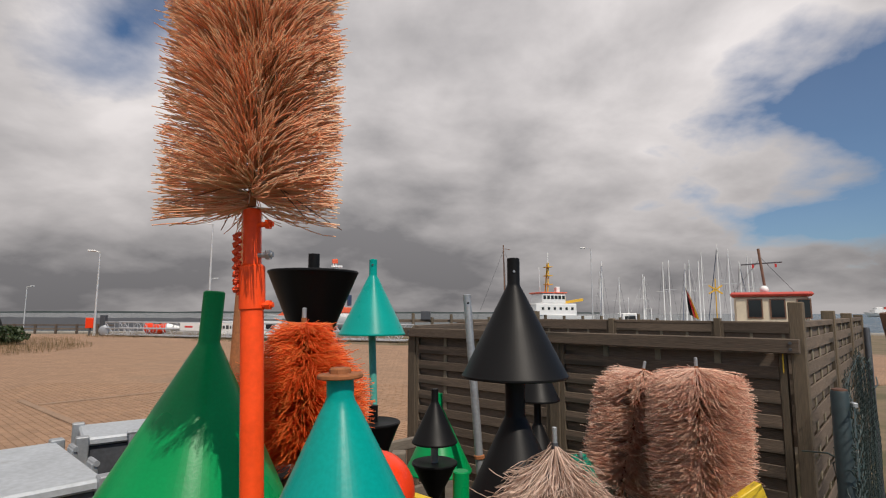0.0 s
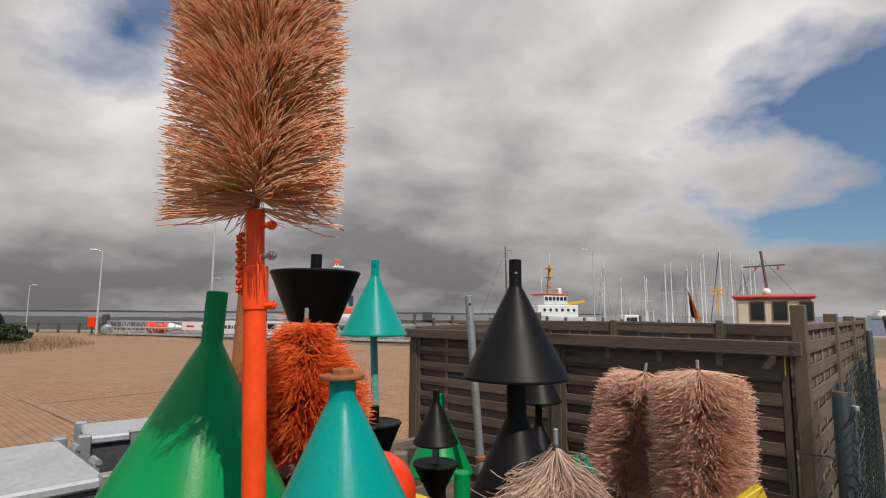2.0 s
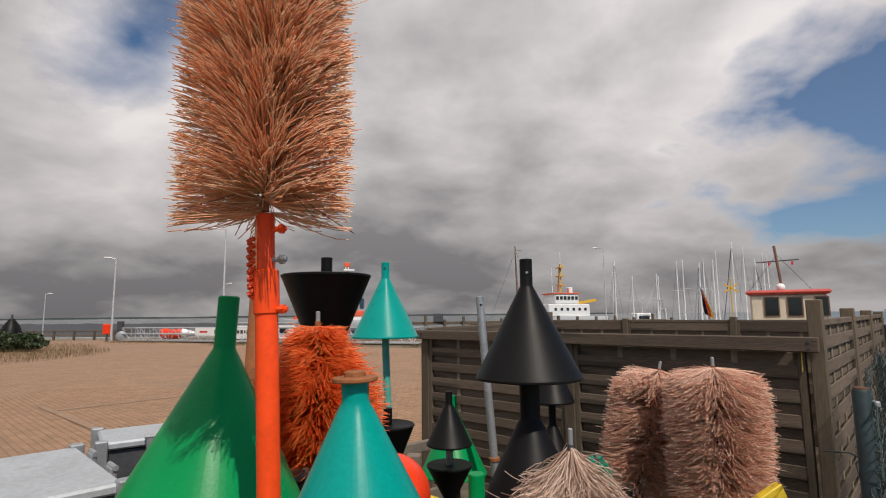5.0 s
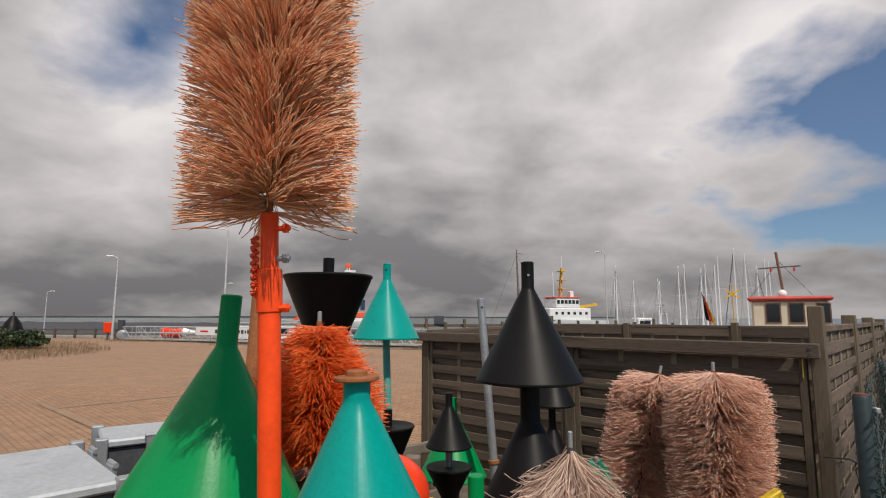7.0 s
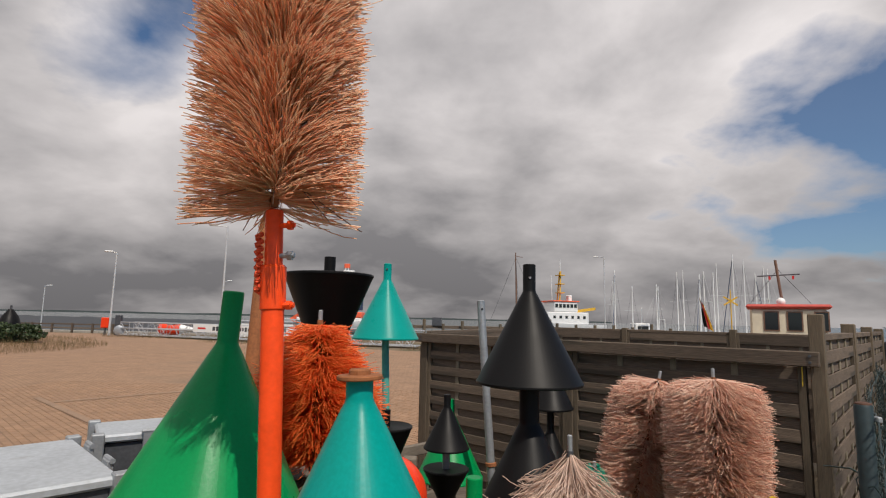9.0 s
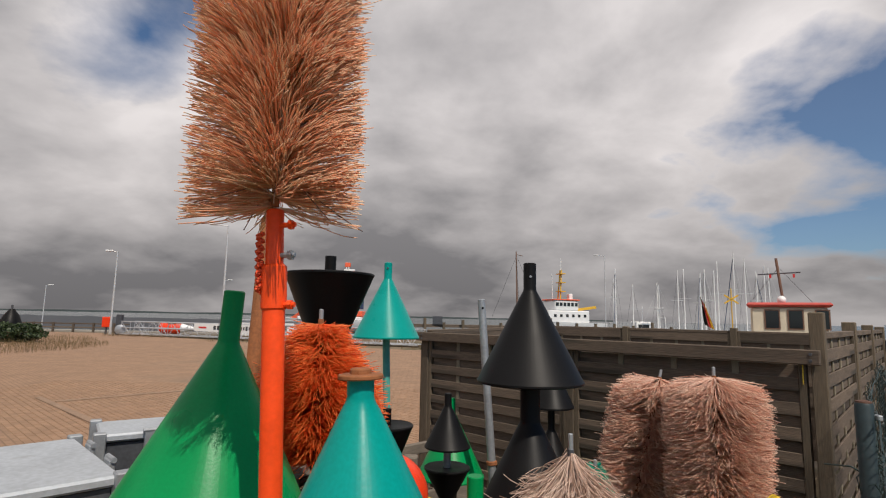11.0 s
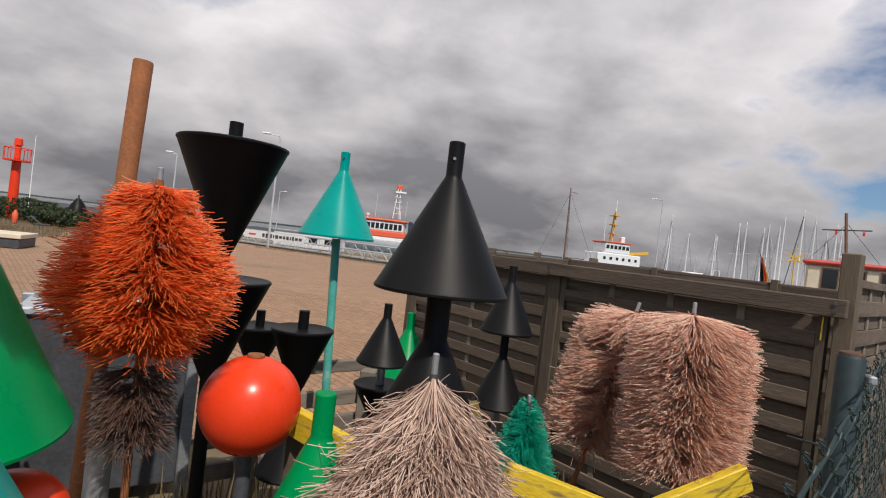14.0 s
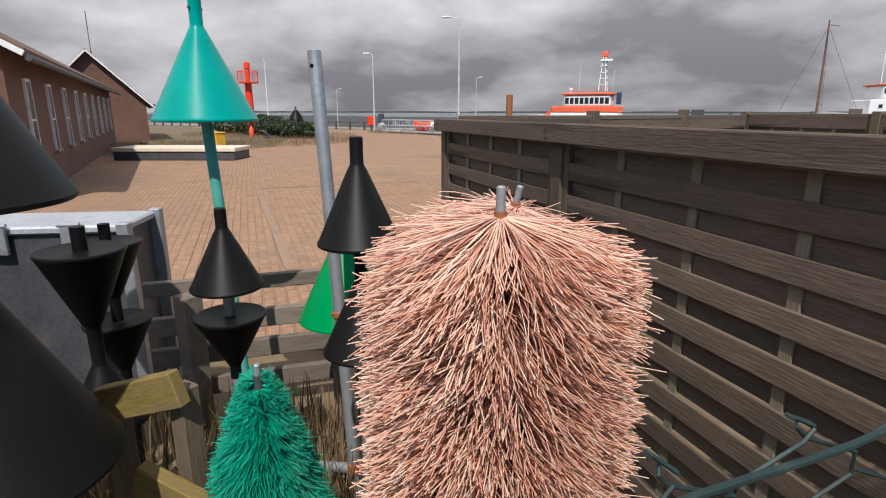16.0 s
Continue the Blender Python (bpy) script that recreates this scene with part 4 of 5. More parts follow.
# ---- harbour and surroundings ----
def street_lamp(at, h, turn, reach=0.9):
    t = thing("street_lamp", at, "tall grey steel harbour lamp post with a single arm", "street lamp", "harbour lamps", (0, 0, turn))
    part("pole", lathe([(0.11, 0), (0.09, 1.2), (0.055, h)], 14), M["mast"], t, smooth=40)
    part("arm", rod((0, 0, h - 0.03), (reach, 0, h + 0.06), 0.035, 8), M["mast"], t)
    part("lamp_head", moved(box(-0.3, -0.13, -0.06, 0.35, 0.13, 0.07, 0.04), Matrix.Translation((reach + 0.1, 0, h + 0.07))), M["white"], t, "pale lamp housing")


street_lamp((-30.7, 46.3, 0), 7.25, 200, 0.5)
street_lamp((-17.9, 39.7, 0), 8.62, 190)
street_lamp((-67, 84, -2), 8.0, 10, 0.6)
street_lamp((-36.0, 80, -2), 9.0, 10, 0.6)
street_lamp((18.2, 70, -2), 12.4, 160, 0.9)

# aluminium gangway lying along the quay
t = thing("gangway", (0, 0, 0), "long aluminium lattice gangway lying along the quay", "gangway")
a, b = Vector((-29.3, 45.6, 0.05)), Vector((-3.0, 36.6, 0.05))
d = (b - a).normalized()
sd = Vector((-d.y, d.x, 0))
L1 = (b - a).length
for o in (0, 1.3):
    for z in (0.06, 0.62, 1.12):
        part("chord", rod(a + sd * o + Vector((0, 0, z)), b + sd * o + Vector((0, 0, z)), 0.045, 8), M["alu"], t)
    zz = []
    for k in range(26):
        p, q = a + d * (L1 * k / 26) + sd * o, a + d * (L1 * (k + 1) / 26) + sd * o
        up, dn = Vector((0, 0, 1.12)), Vector((0, 0, 0.06))
        zz.append(rod(p + (dn if k % 2 else up), q + (up if k % 2 else dn), 0.026, 6))
        zz.append(rod(p + dn, p + up, 0.024, 6))
    part("lattice", cat(*zz), M["alu"], t)
part("deck", beam(a + sd * 0.65 + Vector((0, 0, 0.1)), b + sd * 0.65 + Vector((0, 0, 0.1)), 1.2, 0.06), M["alu"], t)
part("wheel", moved(lathe([(0.35, -0.1), (0.42, -0.06), (0.42, 0.06), (0.35, 0.1)], 24), Matrix.Translation(a - d * 0.1 + Vector((0, 0, 0.42))) @ pose(0, 0, 0, 90, 0, 20)), M["zinc"], t, "grey drum at the gangway end", smooth=40)
t = thing("banner", (0, 0, 0), "white advertising banner tied to the gangway rail", "banner")
pa, pb = a + d * 8.2 - sd * 0.07, a + d * 14.6 - sd * 0.07
part("cloth", beam(pa + Vector((0, 0, 0.82)), pb + Vector((0, 0, 0.82)), 0.015, 0.62, 0.003), M["white"], t)
part("emblem", beam(pa + d * 0.5 - sd * 0.012 + Vector((0, 0, 0.82)), pa + d * 1.3 - sd * 0.012 + Vector((0, 0, 0.82)), 0.01, 0.14, 0.003), M["flag_red"], t, "dark red emblem bar")
g = random.Random(5)
x = 2.0
while x < 6.0:
    w = g.uniform(0.14, 0.34)
    part("lettering", beam(pa + d * x - sd * 0.012 + Vector((0, 0, 0.82)), pa + d * (x + w) - sd * 0.012 + Vector((0, 0, 0.82)), 0.01, g.uniform(0.2, 0.34), 0.003), M["dark_steel"], t, "dark lettering bar")
    x += w + 0.1


def lying_buoy(at, turn, length, r, label, first, second):
    t = thing("sea_buoy", at, label, "buoy", "buoys on the quay", (0, 90, turn))
    part("body", lathe([(r * 0.3, 0), (r * 0.95, length * 0.08), (r, length * 0.2), (r, length * 0.5), (r * 0.8, length * 0.62)], 28), first, t, smooth=40)
    part("head", lathe([(r * 0.8, length * 0.625), (r * 0.45, length * 0.85), (r * 0.15, length)], 28), second, t, smooth=40)
    part("chock", box(-r - 0.0, -0.4, length * 0.3, -r + 0.2, 0.4, length * 0.5), M["wood_post"], t)


lying_buoy((-28.5, 50.0, 0.55), 4, 3.4, 0.55, "red and white buoy lying on the quay", M["red"], M["white"])
t = thing("storage_hut", (-18.5, 49.6, 0), "long low white hut on the quay", "hut")
part("wall", box(-3.2, -0.9, 0, 3.2, 0.9, 1.35, 0.02), M["white"], t)
part("roof", box(-3.3, -1.0, 1.355, 3.3, 1.0, 1.5, 0.02), M["alu"], t)
for k in range(4):
    part("window", box(-2.7 + k * 1.5, -0.92, 0.5, -1.9 + k * 1.5, -0.88, 1.05), M["glass"], t)
t = thing("lifebuoy_post", (-31.3, 46.6, 0), "red lifebuoy box on a post beside the lamp", "lifebuoy post")
part("post", box(-0.06, -0.06, 0, 0.06, 0.06, 0.8), M["dark_steel"], t)
part("cabinet", box(-0.38, -0.12, 0.62, 0.32, 0.16, 1.52, 0.05), M["red"], t)
t = thing("steel_bollard", (-30.2, 46.7, 0), "dark steel bollard box beside the lamp", "bollard")
part("body", box(-0.22, -0.2, 0, 0.24, 0.2, 1.75, 0.03), M["dark_steel"], t)
t = thing("quay_railing", (0, 0, 0), "low dark timber railing along the quay", "railing")
for z in (0.45, 0.8):
    part("rail", beam((-75, 51.0, z), (-31.5, 50.2, z), 0.1, 0.12), M["wood"], t)
for k in range(22):
    part("post", box(-75 + 2 * k - 0.08, 51.0 - 0.036 * k - 0.08, 0, -75 + 2 * k + 0.08, 51.0 - 0.036 * k + 0.08, 0.9), M["wood"], t)
# rusty pile and jetty
single("steel_pile", lathe([(0.32, -2.5), (0.32, 3.56), (0.28, 3.60)], 20), M["rust"], "rusty round mooring pile in the harbour", "pile", (-19.5, 53.6, 0), smooth=40)
t = thing("jetty", (0, 58, 0), "dark timber jetty with piles in the harbour", "jetty")
part("deck", beam((-6, 0, 1.15), (22, 3, 1.15), 2.0, 0.3), M["wood"], t)
g = random.Random(8)
for k in range(15):
    x = -6 + 2 * k
    part("pile", rod((x, 0.1 * k - 1.1, -2.5), (x, 0.1 * k - 1.1, 1.45 + g.random() * 0.55), 0.16, 10), M["wood_post"], t)
part("hut", box(-3.2, -0.8, 1.3, -2.2, 0.2, 2.15), M["dark_steel"], t)
part("fender", box(8.5, -0.9, 1.3, 9.3, -0.2, 2.2), M["wood_post"], t)


def hull(length, width, depth, sheer=0.25):
    """A boat's hull, bow towards +x, keel at 0."""
    V, F = [], []
    n = 14
    for i in range(n + 1):
        s = i / n
        w = width / 2 * (1 - max(0, (s - 0.45) / 0.55) ** 2.2) * (0.82 + 0.18 * min(1, s / 0.2))
        top = depth * (1 + sheer * s * s)
        x = length * (s - 0.5)
        for yy, zz in ((0, 0), (0.55 * w, 0.12 * depth), (0.92 * w, 0.5 * depth), (w, top), (-w, top), (-0.92 * w, 0.5 * depth), (-0.55 * w, 0.12 * depth)):
            V.append((x + 0.12 * length * s * (zz / depth - 0.4) * s, yy, zz))
    for i in range(n):
        for k in range(7):
            j = (k + 1) % 7
            F.append((i * 7 + k, (i + 1) * 7 + k, (i + 1) * 7 + j, i * 7 + j))
    F.append(tuple(range(6, -1, -1)))
    return V, F


# rescue cruiser in white and orange
t = thing("rescue_ship", (-28.1, 116.5, -1.6), "white and orange rescue ship moored in the harbour", "ship", turn=(0, 0, 182))
part("hull", hull(24, 6, 2.6), M["white"], t, smooth=40)
part("deckhouse", box(-6.5, -2.6, 2.6, 7.2, 2.6, 3.5, 0.2), M["white"], t)
part("band", box(-6.6, -2.65, 3.5, 7.0, 2.65, 4.7, 0.15), M["orange_ship"], t, "orange painted band")
part("door", box(0.6, -2.70, 2.7, 1.4, -2.66, 4.5, 0.02), M["dark_steel"], t)
part("wheelhouse", box(-4.8, -2.3, 4.6, 4.6, 2.3, 6.9, 0.3), M["white"], t)
for k in range(9):
    part("window", box(-4.5 + k * 1.0, 2.31, 5.2, -3.75 + k * 1.0, 2.36, 6.4), M["glass"], t)
    part("window", box(-4.5 + k * 1.0, -2.36, 5.2, -3.75 + k * 1.0, -2.31, 6.4), M["glass"], t)
part("bow_fairing", ([(6.4, -2.4, 2.6), (9.6, -1.4, 2.6), (9.6, 1.4, 2.6), (6.4, 2.4, 2.6), (6.4, -2.4, 4.6), (6.4, 2.4, 4.6)], [(0, 1, 4), (1, 2, 5, 4), (2, 3, 5), (0, 4, 5, 3), (0, 3, 2, 1)]), M["orange_ship"], t, "sloping orange foredeck")
part("roof", box(-5.2, -2.6, 6.9, 5.0, 2.6, 7.35, 0.15), M["orange_ship"], t, "orange wheelhouse roof")
part("searchlight", moved(lathe([(0.12, 0), (0.14, 0.5), (0.34, 0.6), (0.34, 1.0), (0.1, 1.05)], 12), Matrix.Translation((3.6, 0.6, 7.35))), M["white"], t, smooth=40)
part("rail", cat(*[rod((x, -2.4, 7.35), (x, -2.4, 8.1), 0.04, 6) for x in (-1.2, 0.0, 1.2, 2.4, 3.6, 4.8)], rod((-1.2, -2.4, 8.1), (4.8, -2.4, 8.1), 0.04, 6)), M["orange_ship"], t, "orange roof railing")
for x, y in ((-3.4, -0.9), (-3.4, 0.9), (-2.0, -0.9), (-2.0, 0.9)):
    part("mast_leg", rod((x, y, 7.7), (-2.7 + (x + 2.7) * 0.35, y * 0.4, 14.2), 0.10, 8), M["white"], t)
for z in (8.8, 10.0, 11.2, 12.4, 13.4):
    part("mast_brace", box(-3.4, -0.8, z, -2.0, 0.8, z + 0.12), M["white"], t)
part("radar", box(-4.3, -0.3, 13.4, -2.0, 0.3, 13.8), M["white"], t)
part("mast_head", box(-3.3, -0.4, 14.2, -2.1, 0.4, 15.2, 0.1), M["orange_ship"], t, "orange mast head")
part("antenna", rod((-4.6, 0.4, 7.7), (-4.8, 0.4, 11.6), 0.03, 6), M["white"], t)
part("antenna", rod((2.0, 0.4, 7.7), (2.0, 0.4, 12.6), 0.03, 6), M["white"], t)
part("funnel", box(-6.4, -0.7, 5.1, -5.6, 0.7, 7.4, 0.1), M["navy"], t)
# research ship with yellow mast and crane
t = thing("work_ship", (22.5, 124, -1.6), "white work ship with yellow mast and crane", "ship", turn=(0, 0, 200))
part("hull", hull(20, 6.6, 3.0), M["white"], t, smooth=40)
part("deckhouse", box(-5.2, -3, 3.0, 5.2, 3, 5.7, 0.15), M["white"], t)
part("bridge", box(-2.6, -2.7, 5.7, 3.4, 2.7, 8.0, 0.2), M["white"], t)
for k in range(6):
    part("window", box(-2.3 + k * 0.95, 2.71, 6.7, -1.6 + k * 0.95, 2.76, 7.5), M["glass"], t)
    part("porthole", box(-4.3 + k * 1.5, 3.01, 4.3, -3.7 + k * 1.5, 3.06, 4.9), M["glass"], t)
part("roof", box(-2.9, -2.9, 8.0, 3.7, 2.9, 8.25, 0.05), M["orange_ship"], t, "red-orange bridge roof")
for y in (-0.6, 0.6):
    part("mast_leg", rod((0.8, y, 8.2), (0.3, y * 0.4, 15.0), 0.16, 8), M["yellow_steel"], t)
part("mast_top", rod((0.3, 0, 12.0), (0.3, 0, 17.6), 0.08, 8), M["white"], t)
for z in (10.0, 12.0, 14.0):
    part("crosstree", box(-0.3, -1.1, z, 1.0, 1.1, z + 0.18), M["yellow_steel"], t)
part("crane_arm", beam((-3.2, 0, 5.9), (-8.6, 0.2, 6.7), 0.6, 0.6), M["yellow_steel"], t, "yellow crane arm")
part("crane_post", box(-3.9, -0.5, 5.7, -2.9, 0.5, 7.2), M["yellow_steel"], t)
part("funnel", box(-2.4, -0.6, 8.2, -1.5, 0.6, 9.6, 0.1), M["white"], t)
part("boom", rod((2.6, 0.3, 8.0), (2.8, 0.3, 14.0), 0.07, 8), M["white"], t)

# gaff-rigged sailing boat with a dark wooden mast
t = thing("sailing_boat", (8.9, 89, -1.6), "old sailing boat with a dark wooden mast", "boat", "moored boats", (0, 0, 170))
part("hull", hull(14, 4, 1.9), M["mast_wood"], t, smooth=40)
part("mast", rod((0, 0, 1.5), (0.25, 0, 14.8), 0.17, 10, 0.09), M["mast_wood"], t)
part("gaff", rod((0.1, 0.05, 14.2), (-0.9, 0.05, 14.0), 0.05, 6), M["mast_wood"], t)
for x, y in ((5, 0), (-0.4, 1.6), (-0.4, -1.6), (-5, 0)):
    part("stay", rod((0.2, 0, 14.0), (x, y, 1.9), 0.02, 4), M["dark_steel"], t)


def yacht(at, turn, mast_h, length, label, lean=0.0):
    t = thing("sailing_yacht", at, label, "yacht", "moored yachts", (0, 0, turn))
    part("hull", hull(length, length * 0.31, 1.3), M["white"], t, smooth=40)
    part("cabin", box(-length * 0.2, -0.8, 1.3, length * 0.15, 0.8, 1.9, 0.15), M["white"], t)
    part("mast", rod((0, 0, 1.3), (lean, 0, mast_h), 0.085, 8, 0.06), M["white"], t)
    part("boom", rod((0, 0, 2.3), (-length * 0.4, 0, 2.4), 0.09, 8), M["navy"], t, "boom with dark sail cover")
    part("spreader", box(lean * 0.6 - 0.04, -0.9, mast_h * 0.62, lean * 0.6 + 0.04, 0.9, mast_h * 0.62 + 0.05), M["mast"], t)
    for x, y in ((length * 0.47, 0), (-length * 0.47, 0), (-0.1, 1.1), (-0.1, -1.1)):
        part("stay", rod((lean, 0, mast_h * 0.98), (x, y, 1.4), 0.012, 4), M["dark_steel" if y else "mast"], t)
    if length > 9:
        part("furled_sail", rod((length * 0.46, 0, 1.6), (lean + 0.15, 0, mast_h * 0.93), 0.05, 8), M["navy"], t, "furled blue foresail")


for x, y, tu, h, ln in ((22.3, 80, 250, 9.7, 9.5), (21.7, 70, 75, 6.7, 7), (25.0, 70, 200, 6.7, 7.5), (28.2, 72, 80, 8.8, 8), (29.4, 68, 240, 8.2, 9.4), (30.8, 70, 95, 8.8, 8), (32.0, 70, 260, 8.7, 8.5),
                        (36.0, 73, 85, 11.4, 10), (36.4, 71, 265, 10.4, 8.5), (38.4, 72, 260, 8.5, 9.3), (40.5, 74, 90, 10.0, 8), (34.5, 80, 80, 8.0, 8), (26.9, 76, 95, 7.4, 7), (31.4, 78, 250, 9.6, 8.6), (33.4, 76, 100, 9.4, 8), (38.0, 82, 80, 11.2, 9), (42.6, 80, 260, 9.6, 8), (45.5, 82, 100, 10.4, 8.5), (24.2, 88, 260, 8.8, 8)):
    yacht((x, y, -1.6), tu, h + 1.6, ln, "white sailing yacht with bare mast at its berth")
t = thing("flag", (24.0, 55.2, 0), "black, red and gold flag drooping from a slanted staff", "flag")
part("staff", rod((1.35, 0, -1.8), (-0.2, 0, 4.6), 0.035, 8), M["mast_wood"], t)
for k, mm in enumerate(("black", "flag_red", "flag_gold")):
    V, F = grid_sheet(0, 1, 0, 1, 6, 10, lambda x, y: 0)
    V = [(-0.2 + 0.28 * (1 - y) * 1.0 + 0.33 * (k + x) * (0.35 + 0.65 * (1 - y)) + 0.03, 0.06 * math.sin(9 * x + 5 * y), 4.45 - 2.6 * (1 - y) - 0.35 * x * 0.5 - 0.18 * k) for x, y, z in V]
    part("stripe", (V, F), M[mm], t, smooth=60)
t = thing("daymark_pole", (29.2, 60.0, -1.6), "yellow cross daymark on a pole", "daymark")
part("pole", rod((0, 0, 0), (0, 0, 7.4), 0.06, 8), M["yellow_steel"], t)
for s in (1, -1):
    part("crossbar", beam((-0.75, 0, 6.2 - 0.45 * s), (0.75, 0, 6.2 + 0.45 * s), 0.08, 0.16), M["yellow_steel"], t)
t = thing("fishing_boat", (25.6, 78.5, -1.6), "small white and blue fishing boat", "boat", "moored boats", (0, 0, 190))
part("hull", hull(8, 2.8, 1.6), M["navy"], t, smooth=40)
part("wheelhouse", box(-0.8, -0.9, 1.6, 1.4, 0.9, 3.6, 0.1), M["white"], t)
part("window", box(-0.5, 0.91, 2.6, 1.1, 0.94, 3.2), M["glass"], t)
part("mast", rod((0, 0, 3.6), (0, 0, 5.8), 0.06, 8), M["white"], t)
part("gallows", cat(rod((-3, -0.9, 1.6), (-3, -0.9, 4.2), 0.06, 6), rod((-3, 0.9, 1.6), (-3, 0.9, 4.2), 0.06, 6), rod((-3, -0.9, 4.2), (-3, 0.9, 4.2), 0.06, 6)), M["white"], t)

# boat with cream wheelhouse and red roof behind the fence
t = thing("cutter", (8.8, 15.1, -0.06), "cutter with cream wheelhouse and red roof", "boat", turn=(0, 0, -28))
part("hull", hull(2.7, 1.8, 1.25), M["cream"], t, smooth=40)
part("wheelhouse", box(-0.84, -0.7, 1.25, 0.88, 0.7, 2.5, 0.05), M["cream"], t, "cream painted wheelhouse")
part("roof", box(-0.93, -0.78, 2.502, 0.98, 0.78, 2.62, 0.05), M["red_roof"], t, "red painted roof")
for x0, x1 in ((-0.50, -0.20), (0.02, 0.32), (0.62, 0.88)):
    w = part("window", box(x0, -0.725, 1.95, x1, -0.702, 2.41, 0.01), M["glass"], t)
    part("frame", cat(box(x0 - 0.03, -0.718, 1.92, x1 + 0.03, -0.701, 1.95), box(x0 - 0.03, -0.718, 2.41, x1 + 0.03, -0.701, 2.44), box(x0 - 0.03, -0.718, 1.95, x0, -0.701, 2.41), box(x1, -0.718, 1.95, x1 + 0.03, -0.701, 2.41)), M["mast_wood"], w)
part("horn", moved(ball_geo(0.11, 16, 10), Matrix.Translation((-0.1, -0.3, 2.70))), M["white"], t, smooth=80)
part("mast", rod((-0.05, 0, 2.58), (-0.17, 0, 3.86), 0.035, 8), M["mast_wood"], t)
part("yard", rod((-0.62, 0, 3.42), (0.38, 0, 3.46), 0.018, 8), M["dark_steel"], t)
for x in (-0.35, 0.2):
    part("pennant", box(x, -0.01, 3.32, x + 0.05, 0.01, 3.42), M["flag_red"], t)
for x in (-0.9, 0.7):
    part("stay", rod((-0.12, 0, 3.6), (x, 0.4, 2.58), 0.006, 4), M["dark_steel"], t)
# far ferry
t = thing("ferry", (470, 600, -1.6), "white ferry far out on the water", "ship", turn=(0, 0, 175))
part("hull", hull(30, 9, 4), M["white"], t, smooth=40)
part("deckhouse", box(-10, -4, 4, 9, 4, 8, 0.3), M["white"], t)
part("bridge", box(0, -3.5, 8, 6, 3.5, 10.5, 0.3), M["white"], t)
part("window_band", box(-9.5, -4.1, 5.6, 8.5, -4.02, 6.6), M["glass"], t)
part("funnel", box(-6, -1, 8, -4, 1, 11), M["red_roof"], t)

# ---- landward side ----
def brick_house(name, a, b, depth, eave, ridge, windows, label):
    """Long gabled house with its front wall from a to b."""
    a, b = Vector(a), Vector(b)
    d = (b - a)
    ln = d.length
    ang = math.degrees(math.atan2(d.y, d.x))
    t = thing(name, (a.x, a.y, 0), label, "house", turn=(0, 0, ang))
    part("wall", box(0, 0, -0.1, ln, depth, eave, 0.01), M["brick"], t, "brown brick walls")
    part("gable", ([(0, 0, eave), (0, depth, eave), (0, depth / 2, ridge), (ln, 0, eave), (ln, depth, eave), (ln, depth / 2, ridge)], [(0, 2, 1), (3, 4, 5), (0, 1, 4, 3)]), M["brick"], t)
    o, th = 0.45, 0.16
    sg = 1 if depth > 0 else -1
    for s in (0, 1):
        y0, y1 = (-o * sg, depth / 2) if s == 0 else (depth + o * sg, depth / 2)
        z0 = eave - o * (ridge - eave) / abs(depth / 2)
        part("bargeboard", beam((ln + 0.42, y0, z0 + 0.05), (ln + 0.42, y1, ridge + 0.05), 0.05, 0.11), M["white"], t, "white bargeboard")
        part("roof", ([(-0.4, y0, z0), (ln + 0.4, y0, z0), (ln + 0.4, y1, ridge), (-0.4, y1, ridge), (-0.4, y0, z0 + th), (ln + 0.4, y0, z0 + th), (ln + 0.4, y1, ridge + th), (-0.4, y1, ridge + th)],
                      [(0, 1, 2, 3), (7, 6, 5, 4), (0, 4, 5, 1), (1, 5, 6, 2), (2, 6, 7, 3), (3, 7, 4, 0)]), M["tiles"], t, "dark tiled roof")
    part("gutter", rod((-0.4, (-o - 0.06) * sg, eave - 0.28), (ln + 0.4, (-o - 0.06) * sg, eave - 0.28), 0.07, 8), M["dark_steel"], t)
    for k in range(windows):
        x = ln * (k + 0.7) / (windows + 0.4)
        w = part("window", box(x - 0.24, -0.02, eave * 0.30, x + 0.24, 0.05, eave * 0.80), M["pane"], t)
        part("frame", cat(box(x - 0.29, -0.03, eave * 0.28, x - 0.24, 0.06, eave * 0.82), box(x + 0.24, -0.03, eave * 0.28, x + 0.29, 0.06, eave * 0.82), box(x - 0.24, -0.03, eave * 0.80, x + 0.24, 0.06, eave * 0.82), box(x - 0.24, -0.028, eave * 0.53, x + 0.24, 0.06, eave * 0.545)), M["white"], w)
        part("sill", box(x - 0.34, -0.1, eave * 0.27, x + 0.34, 0.10, eave * 0.285), M["stone"], w)
    return t, ln


t, ln = brick_house("brick_house", (-31, 21), (-10.9, 7.5), -7, 3.15, 5.2, 9, "long brown brick house with dark tiled roof")
part("chimney", box(14.6, -3.9, 4.2, 15.4, -3.1, 6.3, 0.02), M["brick"], t)
t, ln = brick_house("brick_house", (-44, 31.2), (-34.2, 25.2), -6, 2.6, 5.6, 3, "brown brick house with steep tiled roof")
part("antenna", rod((5.0, -3, 5.3), (4.6, -3, 9.0), 0.03, 6), M["dark_steel"], t)
part("antenna", rod((3.4, -3, 6.2), (5.0, -3, 6.3), 0.02, 6), M["dark_steel"], t)

